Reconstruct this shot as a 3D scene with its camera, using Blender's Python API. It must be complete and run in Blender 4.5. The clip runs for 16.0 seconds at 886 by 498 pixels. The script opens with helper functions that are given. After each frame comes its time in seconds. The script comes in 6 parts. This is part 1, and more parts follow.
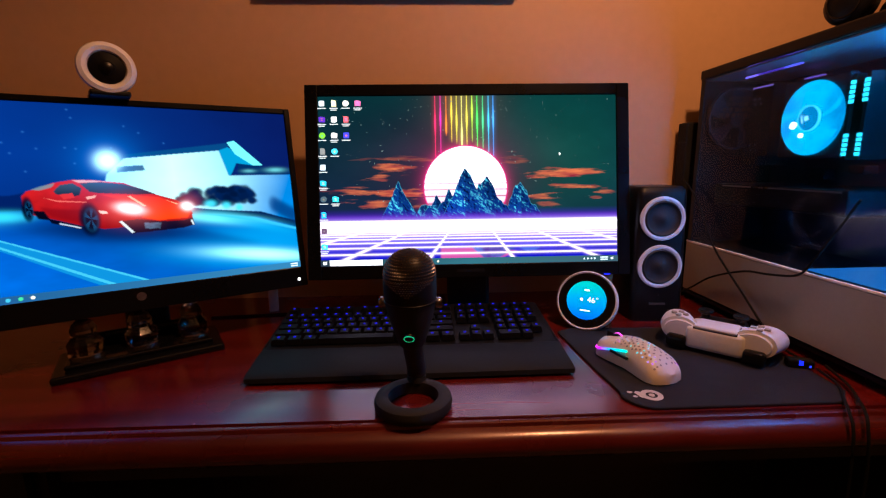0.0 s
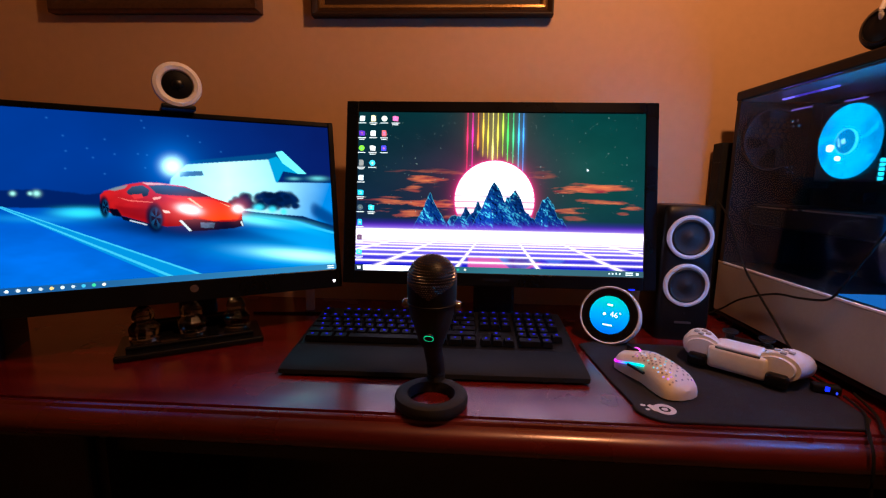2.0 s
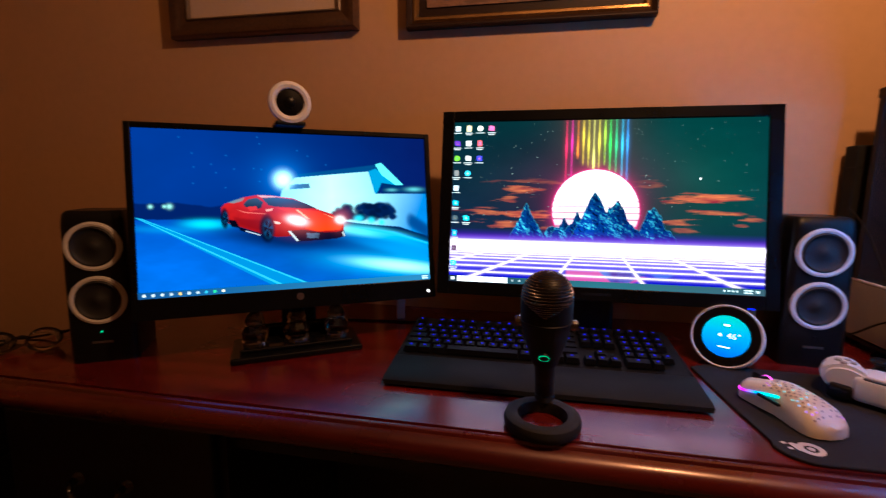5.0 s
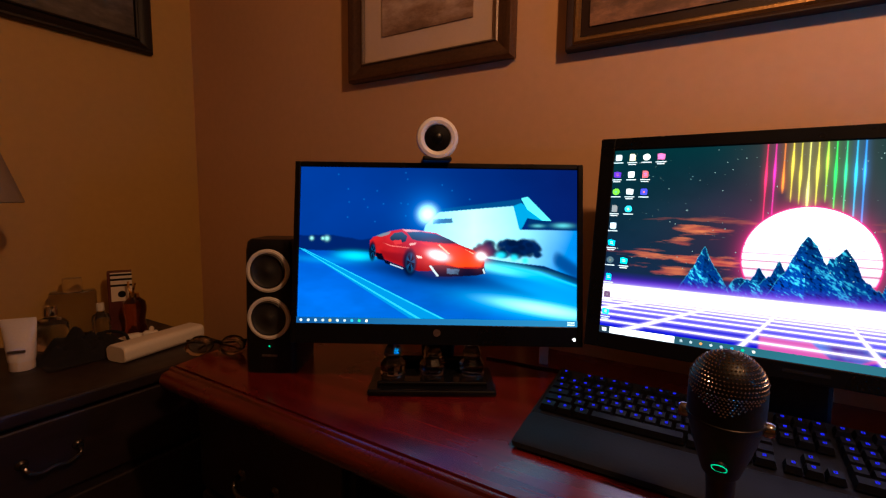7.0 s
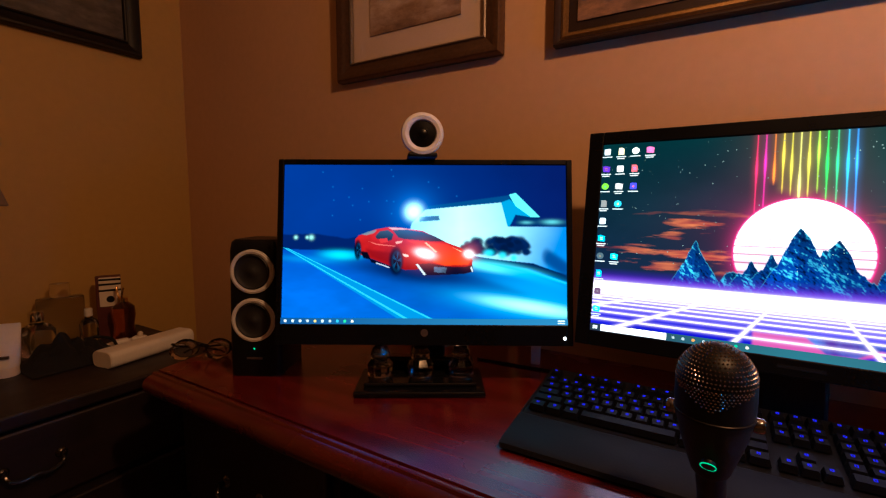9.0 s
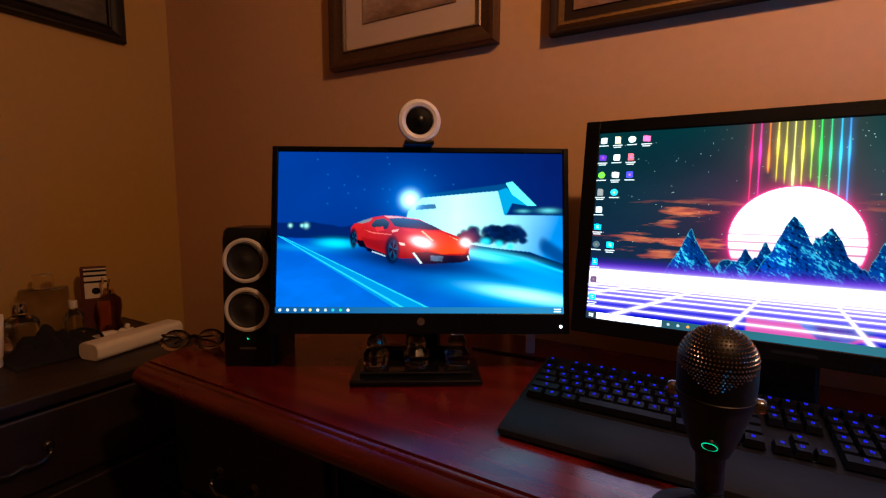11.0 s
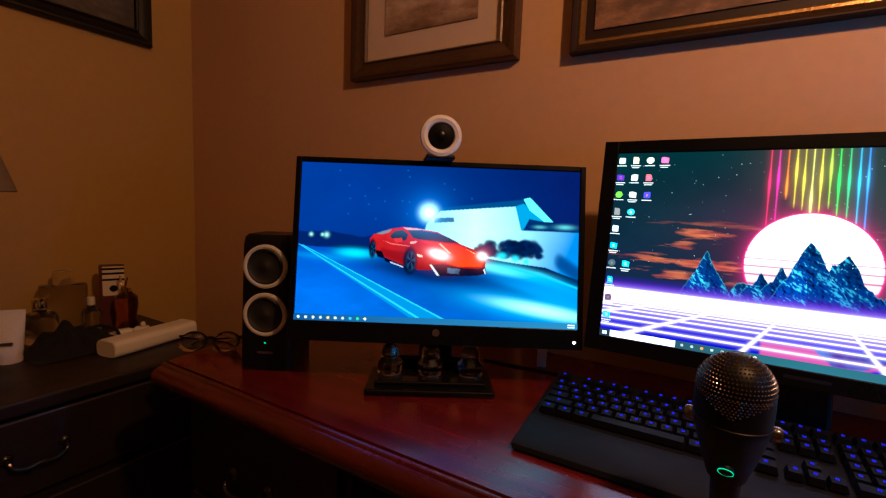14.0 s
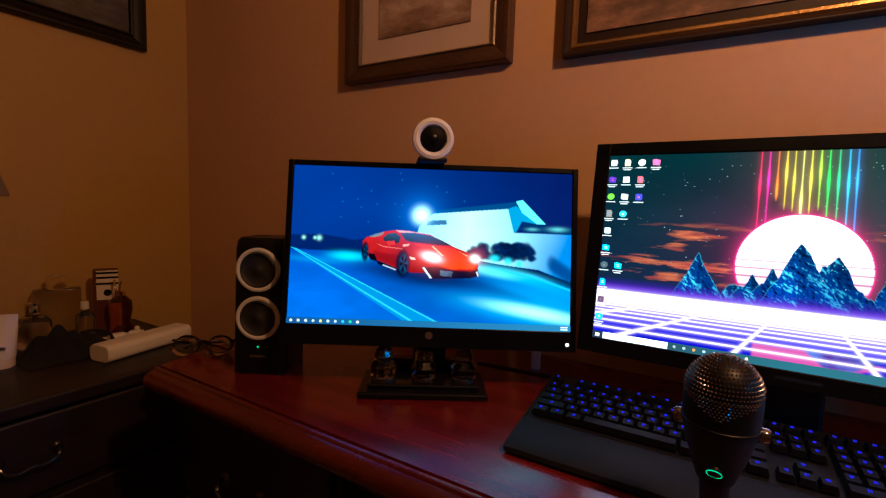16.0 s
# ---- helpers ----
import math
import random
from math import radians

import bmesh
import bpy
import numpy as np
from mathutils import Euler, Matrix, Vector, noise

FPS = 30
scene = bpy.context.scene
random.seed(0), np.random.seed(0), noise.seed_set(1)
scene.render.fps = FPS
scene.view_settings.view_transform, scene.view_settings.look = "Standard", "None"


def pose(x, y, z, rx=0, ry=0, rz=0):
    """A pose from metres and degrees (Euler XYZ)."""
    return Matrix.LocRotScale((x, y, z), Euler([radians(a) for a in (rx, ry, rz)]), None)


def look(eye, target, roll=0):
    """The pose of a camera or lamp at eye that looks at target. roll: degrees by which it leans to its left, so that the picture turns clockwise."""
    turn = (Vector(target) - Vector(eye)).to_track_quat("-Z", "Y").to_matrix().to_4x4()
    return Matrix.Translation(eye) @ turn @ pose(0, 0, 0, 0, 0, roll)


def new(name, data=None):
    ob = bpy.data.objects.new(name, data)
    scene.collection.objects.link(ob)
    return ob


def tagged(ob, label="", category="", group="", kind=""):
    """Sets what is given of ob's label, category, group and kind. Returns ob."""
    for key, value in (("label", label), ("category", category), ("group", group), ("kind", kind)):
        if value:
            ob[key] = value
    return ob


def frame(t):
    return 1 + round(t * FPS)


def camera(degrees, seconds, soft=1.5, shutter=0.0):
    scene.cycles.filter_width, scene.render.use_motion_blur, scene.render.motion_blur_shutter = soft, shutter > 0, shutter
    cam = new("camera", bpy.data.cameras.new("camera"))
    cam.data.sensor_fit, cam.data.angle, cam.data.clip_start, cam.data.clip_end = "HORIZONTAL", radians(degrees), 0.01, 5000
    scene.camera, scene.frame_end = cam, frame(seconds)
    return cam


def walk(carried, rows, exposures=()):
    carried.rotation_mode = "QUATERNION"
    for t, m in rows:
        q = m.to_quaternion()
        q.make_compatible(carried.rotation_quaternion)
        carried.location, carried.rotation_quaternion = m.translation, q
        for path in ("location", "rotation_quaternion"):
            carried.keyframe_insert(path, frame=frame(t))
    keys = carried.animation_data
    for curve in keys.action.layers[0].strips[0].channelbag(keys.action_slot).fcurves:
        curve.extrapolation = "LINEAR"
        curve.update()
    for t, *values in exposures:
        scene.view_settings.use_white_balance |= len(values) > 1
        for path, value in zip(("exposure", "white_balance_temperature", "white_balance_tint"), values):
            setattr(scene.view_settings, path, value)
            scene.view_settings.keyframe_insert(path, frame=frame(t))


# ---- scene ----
cam = camera(90.0, 16.0, 1.2, 0.5)
PATH = [
    (0, (0.064, 0.09, 1.043), (0.139, 2.055, 0.676), -0.7),
    (0.5, (0.071, 0.073, 1.041), (0.098, 2.042, 0.693), -0.0),
    (1, (0.072, 0.071, 1.047), (0.048, 2.042, 0.708), 0.3),
    (1.5, (0.079, 0.05, 1.042), (0.006, 2.023, 0.72), 0.9),
    (2, (0.083, 0.053, 1.043), (-0.014, 2.026, 0.731), 0.9),
    (2.5, (0.076, 0.048, 1.046), (-0.042, 2.022, 0.747), 0.9),
    (3, (0.075, 0.049, 1.042), (-0.062, 2.024, 0.755), 0.9),
    (3.2, (0.069, 0.048, 1.042), (-0.068, 2.022, 0.755), 1.0),
    (5.3, (0.009, 0.065, 1.061), (-0.495, 1.977, 0.758), -0.0),
    (5.5, (0.004, 0.068, 1.069), (-0.69, 1.918, 0.758), -0.8),
    (6, (0.014, 0.06, 1.085), (-0.96, 1.787, 0.822), -0.3),
    (6.5, (0.016, 0.097, 1.084), (-1.007, 1.798, 0.839), 0.3),
    (7, (0.024, 0.126, 1.08), (-1.008, 1.825, 0.863), 0.8),
    (7.5, (0.024, 0.136, 1.079), (-1.015, 1.833, 0.878), 0.9),
    (8, (0.026, 0.141, 1.079), (-1.006, 1.843, 0.886), 0.8),
    (8.5, (0.023, 0.145, 1.073), (-1.01, 1.847, 0.883), 0.5),
    (9, (0.035, 0.149, 1.067), (-0.997, 1.851, 0.872), 0.2),
    (11.5, (0.015, 0.139, 1.057), (-0.963, 1.868, 0.831), 0.5),
    (12, (0.01, 0.129, 1.062), (-0.983, 1.849, 0.829), 1.0),
    (12.5, (0.011, 0.126, 1.066), (-0.992, 1.842, 0.838), 1.3),
    (13, (0.01, 0.125, 1.067), (-0.999, 1.838, 0.849), 1.7),
    (13.5, (0.013, 0.126, 1.071), (-0.997, 1.84, 0.862), 2.0),
    (14, (0.011, 0.125, 1.071), (-0.999, 1.84, 0.872), 2.2),
    (14.5, (0.012, 0.129, 1.07), (-0.998, 1.844, 0.877), 2.3),
    (15, (0.013, 0.126, 1.072), (-0.994, 1.844, 0.885), 2.3),
    (15.5, (0.013, 0.129, 1.07), (-0.995, 1.847, 0.888), 2.3),
    (16, (0.019, 0.13, 1.071), (-0.985, 1.849, 0.885), 2.0),
]
walk(cam, [(t, look(eye, target, roll)) for t, eye, target, roll in PATH], [(0, 1.08, 6450, 9), (3, 1.12, 6260, 5), (6, 1.20, 6050, 0), (16, 1.22, 6050, 0)])

# ---- world and light ----
world = bpy.data.worlds.new("night")
scene.world = world
world.use_nodes = True
world.node_tree.nodes["Background"].inputs[0].default_value = (0.01, 0.008, 0.006, 1)
world.node_tree.nodes["Background"].inputs[1].default_value = 0.2
LAMP = (0.47, 0.32, 1.88)
bulb = bpy.data.lights.new("ceiling_bulb", "POINT")
bulb.energy, bulb.color, bulb.shadow_soft_size = 12.6, (1.0, 0.44, 0.19), 0.035
new("ceiling_bulb", bulb).location = LAMP


# ---- materials ----
def material(name, color, rough=0.5, metal=0.0, vary=0.12, scale=40.0, bump=0.0, coat=0.0, alpha_glass=False, spec=0.5):
    """A principled surface whose colour and gloss drift at two scales, with fine relief."""
    m = bpy.data.materials.new(name)
    m.use_nodes = True
    nt = m.node_tree
    b = nt.nodes["Principled BSDF"]
    b.inputs["Metallic"].default_value = metal
    b.inputs["Coat Weight"].default_value = coat
    b.inputs["Specular IOR Level"].default_value = spec
    if alpha_glass:
        b.inputs["Transmission Weight"].default_value = 1.0
    tc = nt.nodes.new("ShaderNodeTexCoord")
    big = nt.nodes.new("ShaderNodeTexNoise")
    big.inputs["Scale"].default_value, big.inputs["Detail"].default_value = scale * 0.12, 3
    fine = nt.nodes.new("ShaderNodeTexNoise")
    fine.inputs["Scale"].default_value, fine.inputs["Detail"].default_value = scale * 4, 4
    for n in (big, fine):
        nt.links.new(tc.outputs["Object"], n.inputs["Vector"])
    add = nt.nodes.new("ShaderNodeMath")
    add.operation = "ADD"
    nt.links.new(big.outputs[0], add.inputs[0])
    nt.links.new(fine.outputs[0], add.inputs[1])
    ramp = nt.nodes.new("ShaderNodeMapRange")
    ramp.inputs[1].default_value, ramp.inputs[2].default_value = 0.6, 1.4
    ramp.inputs[3].default_value, ramp.inputs[4].default_value = 1 - vary, 1 + vary
    nt.links.new(add.outputs[0], ramp.inputs[0])
    mul = nt.nodes.new("ShaderNodeVectorMath")
    mul.operation = "SCALE"
    mul.inputs[0].default_value = color
    nt.links.new(ramp.outputs[0], mul.inputs["Scale"])
    nt.links.new(mul.outputs[0], b.inputs["Base Color"])
    rr = nt.nodes.new("ShaderNodeMapRange")
    rr.inputs[1].default_value, rr.inputs[2].default_value = 0.3, 0.7
    rr.inputs[3].default_value, rr.inputs[4].default_value = max(rough - 0.08, 0.02), min(rough + 0.08, 1)
    nt.links.new(big.outputs[0], rr.inputs[0])
    nt.links.new(rr.outputs[0], b.inputs["Roughness"])
    if bump:
        bp = nt.nodes.new("ShaderNodeBump")
        bp.inputs["Strength"].default_value, bp.inputs["Distance"].default_value = bump, 0.002
        nt.links.new(fine.outputs[0], bp.inputs["Height"])
        nt.links.new(bp.outputs[0], b.inputs["Normal"])
    return m


def wood(name, dark, light, rough, axis=0, scale=1.0, coat=0.3):
    """Polished wood with drawn-out grain along one axis."""
    m = bpy.data.materials.new(name)
    m.use_nodes = True
    nt = m.node_tree
    b = nt.nodes["Principled BSDF"]
    b.inputs["Roughness"].default_value, b.inputs["Coat Weight"].default_value = rough, coat
    b.inputs["Coat Roughness"].default_value = 0.24
    tc, mp = nt.nodes.new("ShaderNodeTexCoord"), nt.nodes.new("ShaderNodeMapping")
    mp.inputs["Scale"].default_value = [(2.0 if i == axis else 26.0) * scale for i in range(3)]
    nt.links.new(tc.outputs["Object"], mp.inputs["Vector"])
    g = nt.nodes.new("ShaderNodeTexNoise")
    g.inputs["Scale"].default_value, g.inputs["Detail"].default_value, g.inputs["Distortion"].default_value = 2.2, 8, 0.6
    nt.links.new(mp.outputs[0], g.inputs["Vector"])
    cr = nt.nodes.new("ShaderNodeValToRGB")
    cr.color_ramp.elements[0].position, cr.color_ramp.elements[1].position = 0.32, 0.72
    cr.color_ramp.elements[0].color, cr.color_ramp.elements[1].color = (*dark, 1), (*light, 1)
    nt.links.new(g.outputs[0], cr.inputs[0])
    nt.links.new(cr.outputs[0], b.inputs["Base Color"])
    dust = nt.nodes.new("ShaderNodeTexNoise")
    dust.inputs["Scale"].default_value, dust.inputs["Detail"].default_value = 9, 5
    nt.links.new(tc.outputs["Object"], dust.inputs["Vector"])
    rr = nt.nodes.new("ShaderNodeMapRange")
    rr.inputs[1].default_value, rr.inputs[2].default_value = 0.35, 0.7
    rr.inputs[3].default_value, rr.inputs[4].default_value = rough - 0.06, rough + 0.12
    nt.links.new(dust.outputs[0], rr.inputs[0])
    nt.links.new(rr.outputs[0], b.inputs["Roughness"])
    bp = nt.nodes.new("ShaderNodeBump")
    bp.inputs["Strength"].default_value, bp.inputs["Distance"].default_value = 0.12, 0.001
    nt.links.new(g.outputs[0], bp.inputs["Height"])
    nt.links.new(bp.outputs[0], b.inputs["Normal"])
    return m


def glow(name, color, strength=1.0):
    """A surface that gives off light: a lit display, a diode."""
    m = bpy.data.materials.new(name)
    m.use_nodes = True
    nt = m.node_tree
    nt.nodes.clear()
    e, o = nt.nodes.new("ShaderNodeEmission"), nt.nodes.new("ShaderNodeOutputMaterial")
    e.inputs[0].default_value, e.inputs[1].default_value = (*color, 1), strength
    nt.links.new(e.outputs[0], o.inputs[0])
    return m


def glow_ramp(name, stops, axis=1, strength=1.0, wobble=0.0, scale=6.0):
    """A lit display whose colour runs along one axis of its shape through the stops (place, colour)."""
    m = glow(name, (1, 1, 1), strength)
    nt = m.node_tree
    tc, sep = nt.nodes.new("ShaderNodeTexCoord"), nt.nodes.new("ShaderNodeSeparateXYZ")
    nt.links.new(tc.outputs["Generated"], sep.inputs[0])
    cr = nt.nodes.new("ShaderNodeValToRGB")
    while len(cr.color_ramp.elements) < len(stops):
        cr.color_ramp.elements.new(0.5)
    for e, (p, c) in zip(cr.color_ramp.elements, stops):
        e.position, e.color = p, (*c, 1)
    src = sep.outputs[axis]
    if wobble:
        n = nt.nodes.new("ShaderNodeTexNoise")
        n.inputs["Scale"].default_value, n.inputs["Detail"].default_value = scale, 4
        nt.links.new(tc.outputs["Generated"], n.inputs["Vector"])
        ma = nt.nodes.new("ShaderNodeMath")
        ma.operation = "MULTIPLY_ADD"
        ma.inputs[1].default_value, ma.inputs[2].default_value = wobble, -wobble / 2
        nt.links.new(n.outputs[0], ma.inputs[0])
        ad = nt.nodes.new("ShaderNodeMath")
        nt.links.new(sep.outputs[axis], ad.inputs[0])
        nt.links.new(ma.outputs[0], ad.inputs[1])
        src = ad.outputs[0]
    nt.links.new(src, cr.inputs[0])
    em = next(n for n in nt.nodes if n.type == "EMISSION")
    nt.links.new(cr.outputs[0], em.inputs[0])
    return m


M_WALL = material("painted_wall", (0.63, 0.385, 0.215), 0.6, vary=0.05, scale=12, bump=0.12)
# Same paint as M_WALL; ochre, darker tone puts the lamplight's falloff into colour.
M_WALL_TINTED = material("painted_wall_light_tinted", (0.47, 0.29, 0.075), 0.6, vary=0.05, scale=12, bump=0.12)
M_CEIL = material("ceiling_paint", (0.50, 0.46, 0.40), 0.9, vary=0.04, scale=10, bump=0.2)
M_FLOOR = material("carpet", (0.16, 0.12, 0.09), 0.95, vary=0.25, scale=60, bump=0.6)
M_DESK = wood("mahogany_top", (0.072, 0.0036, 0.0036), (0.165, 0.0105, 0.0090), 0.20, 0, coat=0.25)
# Same wood as the top, darkened so the moulding's shade sits in its colour.
M_DESK_EDGE_SHADED = wood("mahogany_shaded_edge", (0.050, 0.0025, 0.0025), (0.115, 0.0065, 0.0058), 0.28, 0, coat=0.25)
for m in (M_DESK, M_DESK_EDGE_SHADED):
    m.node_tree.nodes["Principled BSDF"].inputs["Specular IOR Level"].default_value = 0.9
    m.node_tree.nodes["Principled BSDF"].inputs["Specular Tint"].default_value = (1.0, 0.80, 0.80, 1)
# Front of the same mahogany, its shade put into a near-black colour.
M_DESK_SHADED = wood("mahogany_shaded_front", (0.004, 0.0014, 0.0014), (0.008, 0.0024, 0.0022), 0.42, 0, coat=0.15)
M_STAND = wood("dark_mahogany", (0.0075, 0.0038, 0.0065), (0.0150, 0.0065, 0.0110), 0.5, 1, coat=0.08)
M_BLACK = material("black_plastic", (0.0055, 0.0055, 0.0062), 0.42, vary=0.2, scale=60, bump=0.05, spec=0.25)
M_BEZEL = material("bezel_plastic", (0.004, 0.004, 0.0045), 0.3, vary=0.15, scale=60, spec=0.15)
M_LENS = material("dark_lens", (0.003, 0.003, 0.004), 0.3, vary=0.1, scale=60, spec=0.2)
M_BOARD = material("circuit_board", (0.014, 0.016, 0.028), 0.55, vary=0.4, scale=120, bump=0.3)
M_PULL = material("tarnished_metal", (0.075, 0.068, 0.062), 0.25, metal=0.9, vary=0.3, scale=60)
M_GLOSS = material("gloss_black", (0.006, 0.006, 0.007), 0.16, vary=0.2, scale=40, spec=0.25)
M_MATT = material("matt_black", (0.009, 0.009, 0.010), 0.72, vary=0.2, scale=80, bump=0.15)
M_GREY = material("dark_grey_plastic", (0.0060, 0.0070, 0.0090), 0.6, vary=0.15, scale=60, bump=0.08, spec=0.22)
M_WHITE = material("white_plastic", (0.78, 0.76, 0.74), 0.4, vary=0.05, scale=50)
M_CREAM = material("cream_plastic", (0.78, 0.70, 0.60), 0.35, vary=0.05, scale=50)
M_SILVER = material("silver_trim", (0.70, 0.68, 0.67), 0.4, metal=0.0, vary=0.06, scale=60)
M_CHROME = material("chrome", (0.8, 0.78, 0.75), 0.12, metal=1.0, vary=0.05, scale=60)
M_CONE = material("speaker_cone", (0.014, 0.014, 0.016), 0.65, vary=0.15, scale=60)
M_CASE = material("case_pale_panel", (0.36, 0.33, 0.29), 0.45, vary=0.05, scale=40, bump=0.05)
M_PAD = material("mouse_pad_cloth", (0.010, 0.010, 0.013), 0.9, vary=0.25, scale=160, bump=0.5)
M_PADLOGO = material("mouse_pad_print", (0.62, 0.60, 0.58), 0.8, vary=0.1, scale=160)
M_CABLE = material("cable_rubber", (0.005, 0.005, 0.005), 0.75, vary=0.2, scale=60, spec=0.2)
M_BRASS = material("worn_gilt", (0.42, 0.24, 0.09), 0.3, metal=0.85, vary=0.3, scale=50, bump=0.2)
M_FRAME = material("dark_frame", (0.024, 0.011, 0.008), 0.5, vary=0.3, scale=30, bump=0.1, spec=0.35)
M_FRAME_DARK = material("blackened_frame", (0.007, 0.0045, 0.0045), 0.4, vary=0.3, scale=30, bump=0.1, spec=0.3)
M_BRONZE = material("bronze_frame", (0.11, 0.06, 0.035), 0.38, metal=0.6, vary=0.35, scale=30, bump=0.15)
M_MAT = material("picture_mount", (0.62, 0.48, 0.40), 0.85, vary=0.05, scale=80)
M_PEWTER = material("worn_pewter", (0.32, 0.28, 0.25), 0.32, metal=0.9, vary=0.3, scale=60)
M_SHADE = material("lampshade_cloth", (0.24, 0.19, 0.14), 0.9, vary=0.1, scale=150, bump=0.3)
M_CLEAR = material("crystal", (0.95, 0.95, 0.95), 0.05, alpha_glass=True, vary=0.0)
M_CRYSTAL = material("cut_crystal", (0.42, 0.43, 0.48), 0.03, alpha_glass=True, vary=0.0)
M_AMBER = material("rose_glass", (0.55, 0.16, 0.10), 0.1, alpha_glass=True, vary=0.1)
M_GOLD = material("polished_gold", (0.9, 0.62, 0.25), 0.15, metal=1.0, vary=0.05)
M_CLOTH = material("black_cloth", (0.006, 0.006, 0.008), 0.95, vary=0.3, scale=120, bump=0.6)
M_PCGLASS = material("tinted_glass", (0.50, 0.55, 0.70), 0.02, alpha_glass=True, vary=0.0)
M_PCGLASS.node_tree.nodes["Principled BSDF"].inputs["IOR"].default_value = 1.2
M_RED = material("carton_red", (0.10, 0.018, 0.015), 0.5, vary=0.1)
M_KEY = material("keycap", (0.0035, 0.0036, 0.0048), 0.5, vary=0.15, scale=90, bump=0.05, spec=0.18)
M_WEAVE = material("dark_steel_wire", (0.26, 0.22, 0.22), 0.22, metal=0.9, vary=0.5, scale=200)
M_KNOB = material("dark_chrome", (0.30, 0.30, 0.34), 0.14, metal=1.0, vary=0.1, scale=60)
M_GLOW_CATCHER = material("glow_catcher_steel", (0.45, 0.47, 0.50), 0.45, metal=0.6, vary=0.2, scale=60)
G_KEY = glow("key_legend_blue", (0.02, 0.02, 0.95), 0.5)
G_GREEN = glow("green_ring", (0.01, 0.50, 0.20), 0.6)
G_WHITE = glow("white_diode", (1.0, 1.0, 1.0), 1.6)
G_BLUE = glow("blue_diode", (0.005, 0.012, 1.0), 1.6)


# ---- shape helpers ----
def part(name, bm, mat, parent=None, label="", smooth=False, m=None):
    """Link a bmesh as one mesh object under a thing or part."""
    bmesh.ops.recalc_face_normals(bm, faces=bm.faces)
    me = bpy.data.meshes.new(name)
    bm.to_mesh(me)
    bm.free()
    me.materials.append(mat)
    if smooth:
        for p in me.polygons:
            p.use_smooth = True
        me.set_sharp_from_angle(angle=radians(38))
    ob = new(name, me)
    ob.parent = parent
    if m is not None:
        ob.matrix_basis = m
    if label:
        ob["label"] = label
    return ob


def share(name, ob, parent, m):
    """Another object on the same mesh."""
    o = new(name, ob.data)
    o.parent, o.matrix_basis = parent, m
    return o


def thing(name, label, category, m, group="", kind=""):
    ob = new(name)
    ob.empty_display_size = 0.05
    ob.matrix_basis = m
    return tagged(ob, label, category, group, kind)


def box(x0, x1, y0, y1, z0, z1, bevel=0.0, seg=2):
    bm = bmesh.new()
    bmesh.ops.create_cube(bm, size=1, matrix=Matrix.Translation(((x0 + x1) / 2, (y0 + y1) / 2, (z0 + z1) / 2)) @ Matrix.Diagonal((x1 - x0, y1 - y0, z1 - z0, 1)))
    if bevel:
        bmesh.ops.bevel(bm, geom=bm.edges[:], offset=bevel, segments=seg, profile=0.5, affect="EDGES")
    return bm


def lathe(profile, n=32, m=None):
    """Turn a profile of (radius, height) about z."""
    bm = bmesh.new()
    rings = []
    for r, z in profile:
        if r < 1e-6:
            rings.append([bm.verts.new((0, 0, z))])
        else:
            rings.append([bm.verts.new((r * math.cos(2 * math.pi * i / n), r * math.sin(2 * math.pi * i / n), z)) for i in range(n)])
    for a, b in zip(rings, rings[1:]):
        for i in range(n):
            j = (i + 1) % n
            q = [a[i % len(a)], a[j % len(a)], b[j % len(b)], b[i % len(b)]]
            q = list(dict.fromkeys(q))
            if len(q) > 2:
                bm.faces.new(q)
    if m is not None:
        bmesh.ops.transform(bm, matrix=m, verts=bm.verts)
    return bm


def prism(points, z0, z1, bevel=0.0, seg=2):
    """An outline in x and y drawn up from z0 to z1."""
    bm = bmesh.new()
    bottom = [bm.verts.new((x, y, z0)) for x, y in points]
    top = [bm.verts.new((x, y, z1)) for x, y in points]
    bm.faces.new(bottom[::-1])
    cap = bm.faces.new(top)
    for i in range(len(points)):
        j = (i + 1) % len(points)
        bm.faces.new((bottom[i], bottom[j], top[j], top[i]))
    if bevel:
        bmesh.ops.bevel(bm, geom=list(cap.edges), offset=bevel, segments=seg, profile=0.5, affect="EDGES")
    return bm


def rounded(x0, x1, y0, y1, r, n=6):
    pts = []
    for cx, cy, a in ((x1 - r, y1 - r, 0), (x0 + r, y1 - r, 90), (x0 + r, y0 + r, 180), (x1 - r, y0 + r, 270)):
        for i in range(n + 1):
            t = radians(a + 90 * i / n)
            pts.append((cx + r * math.cos(t), cy + r * math.sin(t)))
    return pts


def smooth_path(points, n=8):
    """A curve through the points."""
    p = [Vector(q) for q in points]
    p = [2 * p[0] - p[1], *p, 2 * p[-1] - p[-2]]
    out = []
    for a, b, c, d in zip(p, p[1:], p[2:], p[3:]):
        for i in range(n):
            t = i / n
            out.append(0.5 * (2 * b + (c - a) * t + (2 * a - 5 * b + 4 * c - d) * t * t + (3 * b - a - 3 * c + d) * t ** 3))
    return out + [p[-2]]


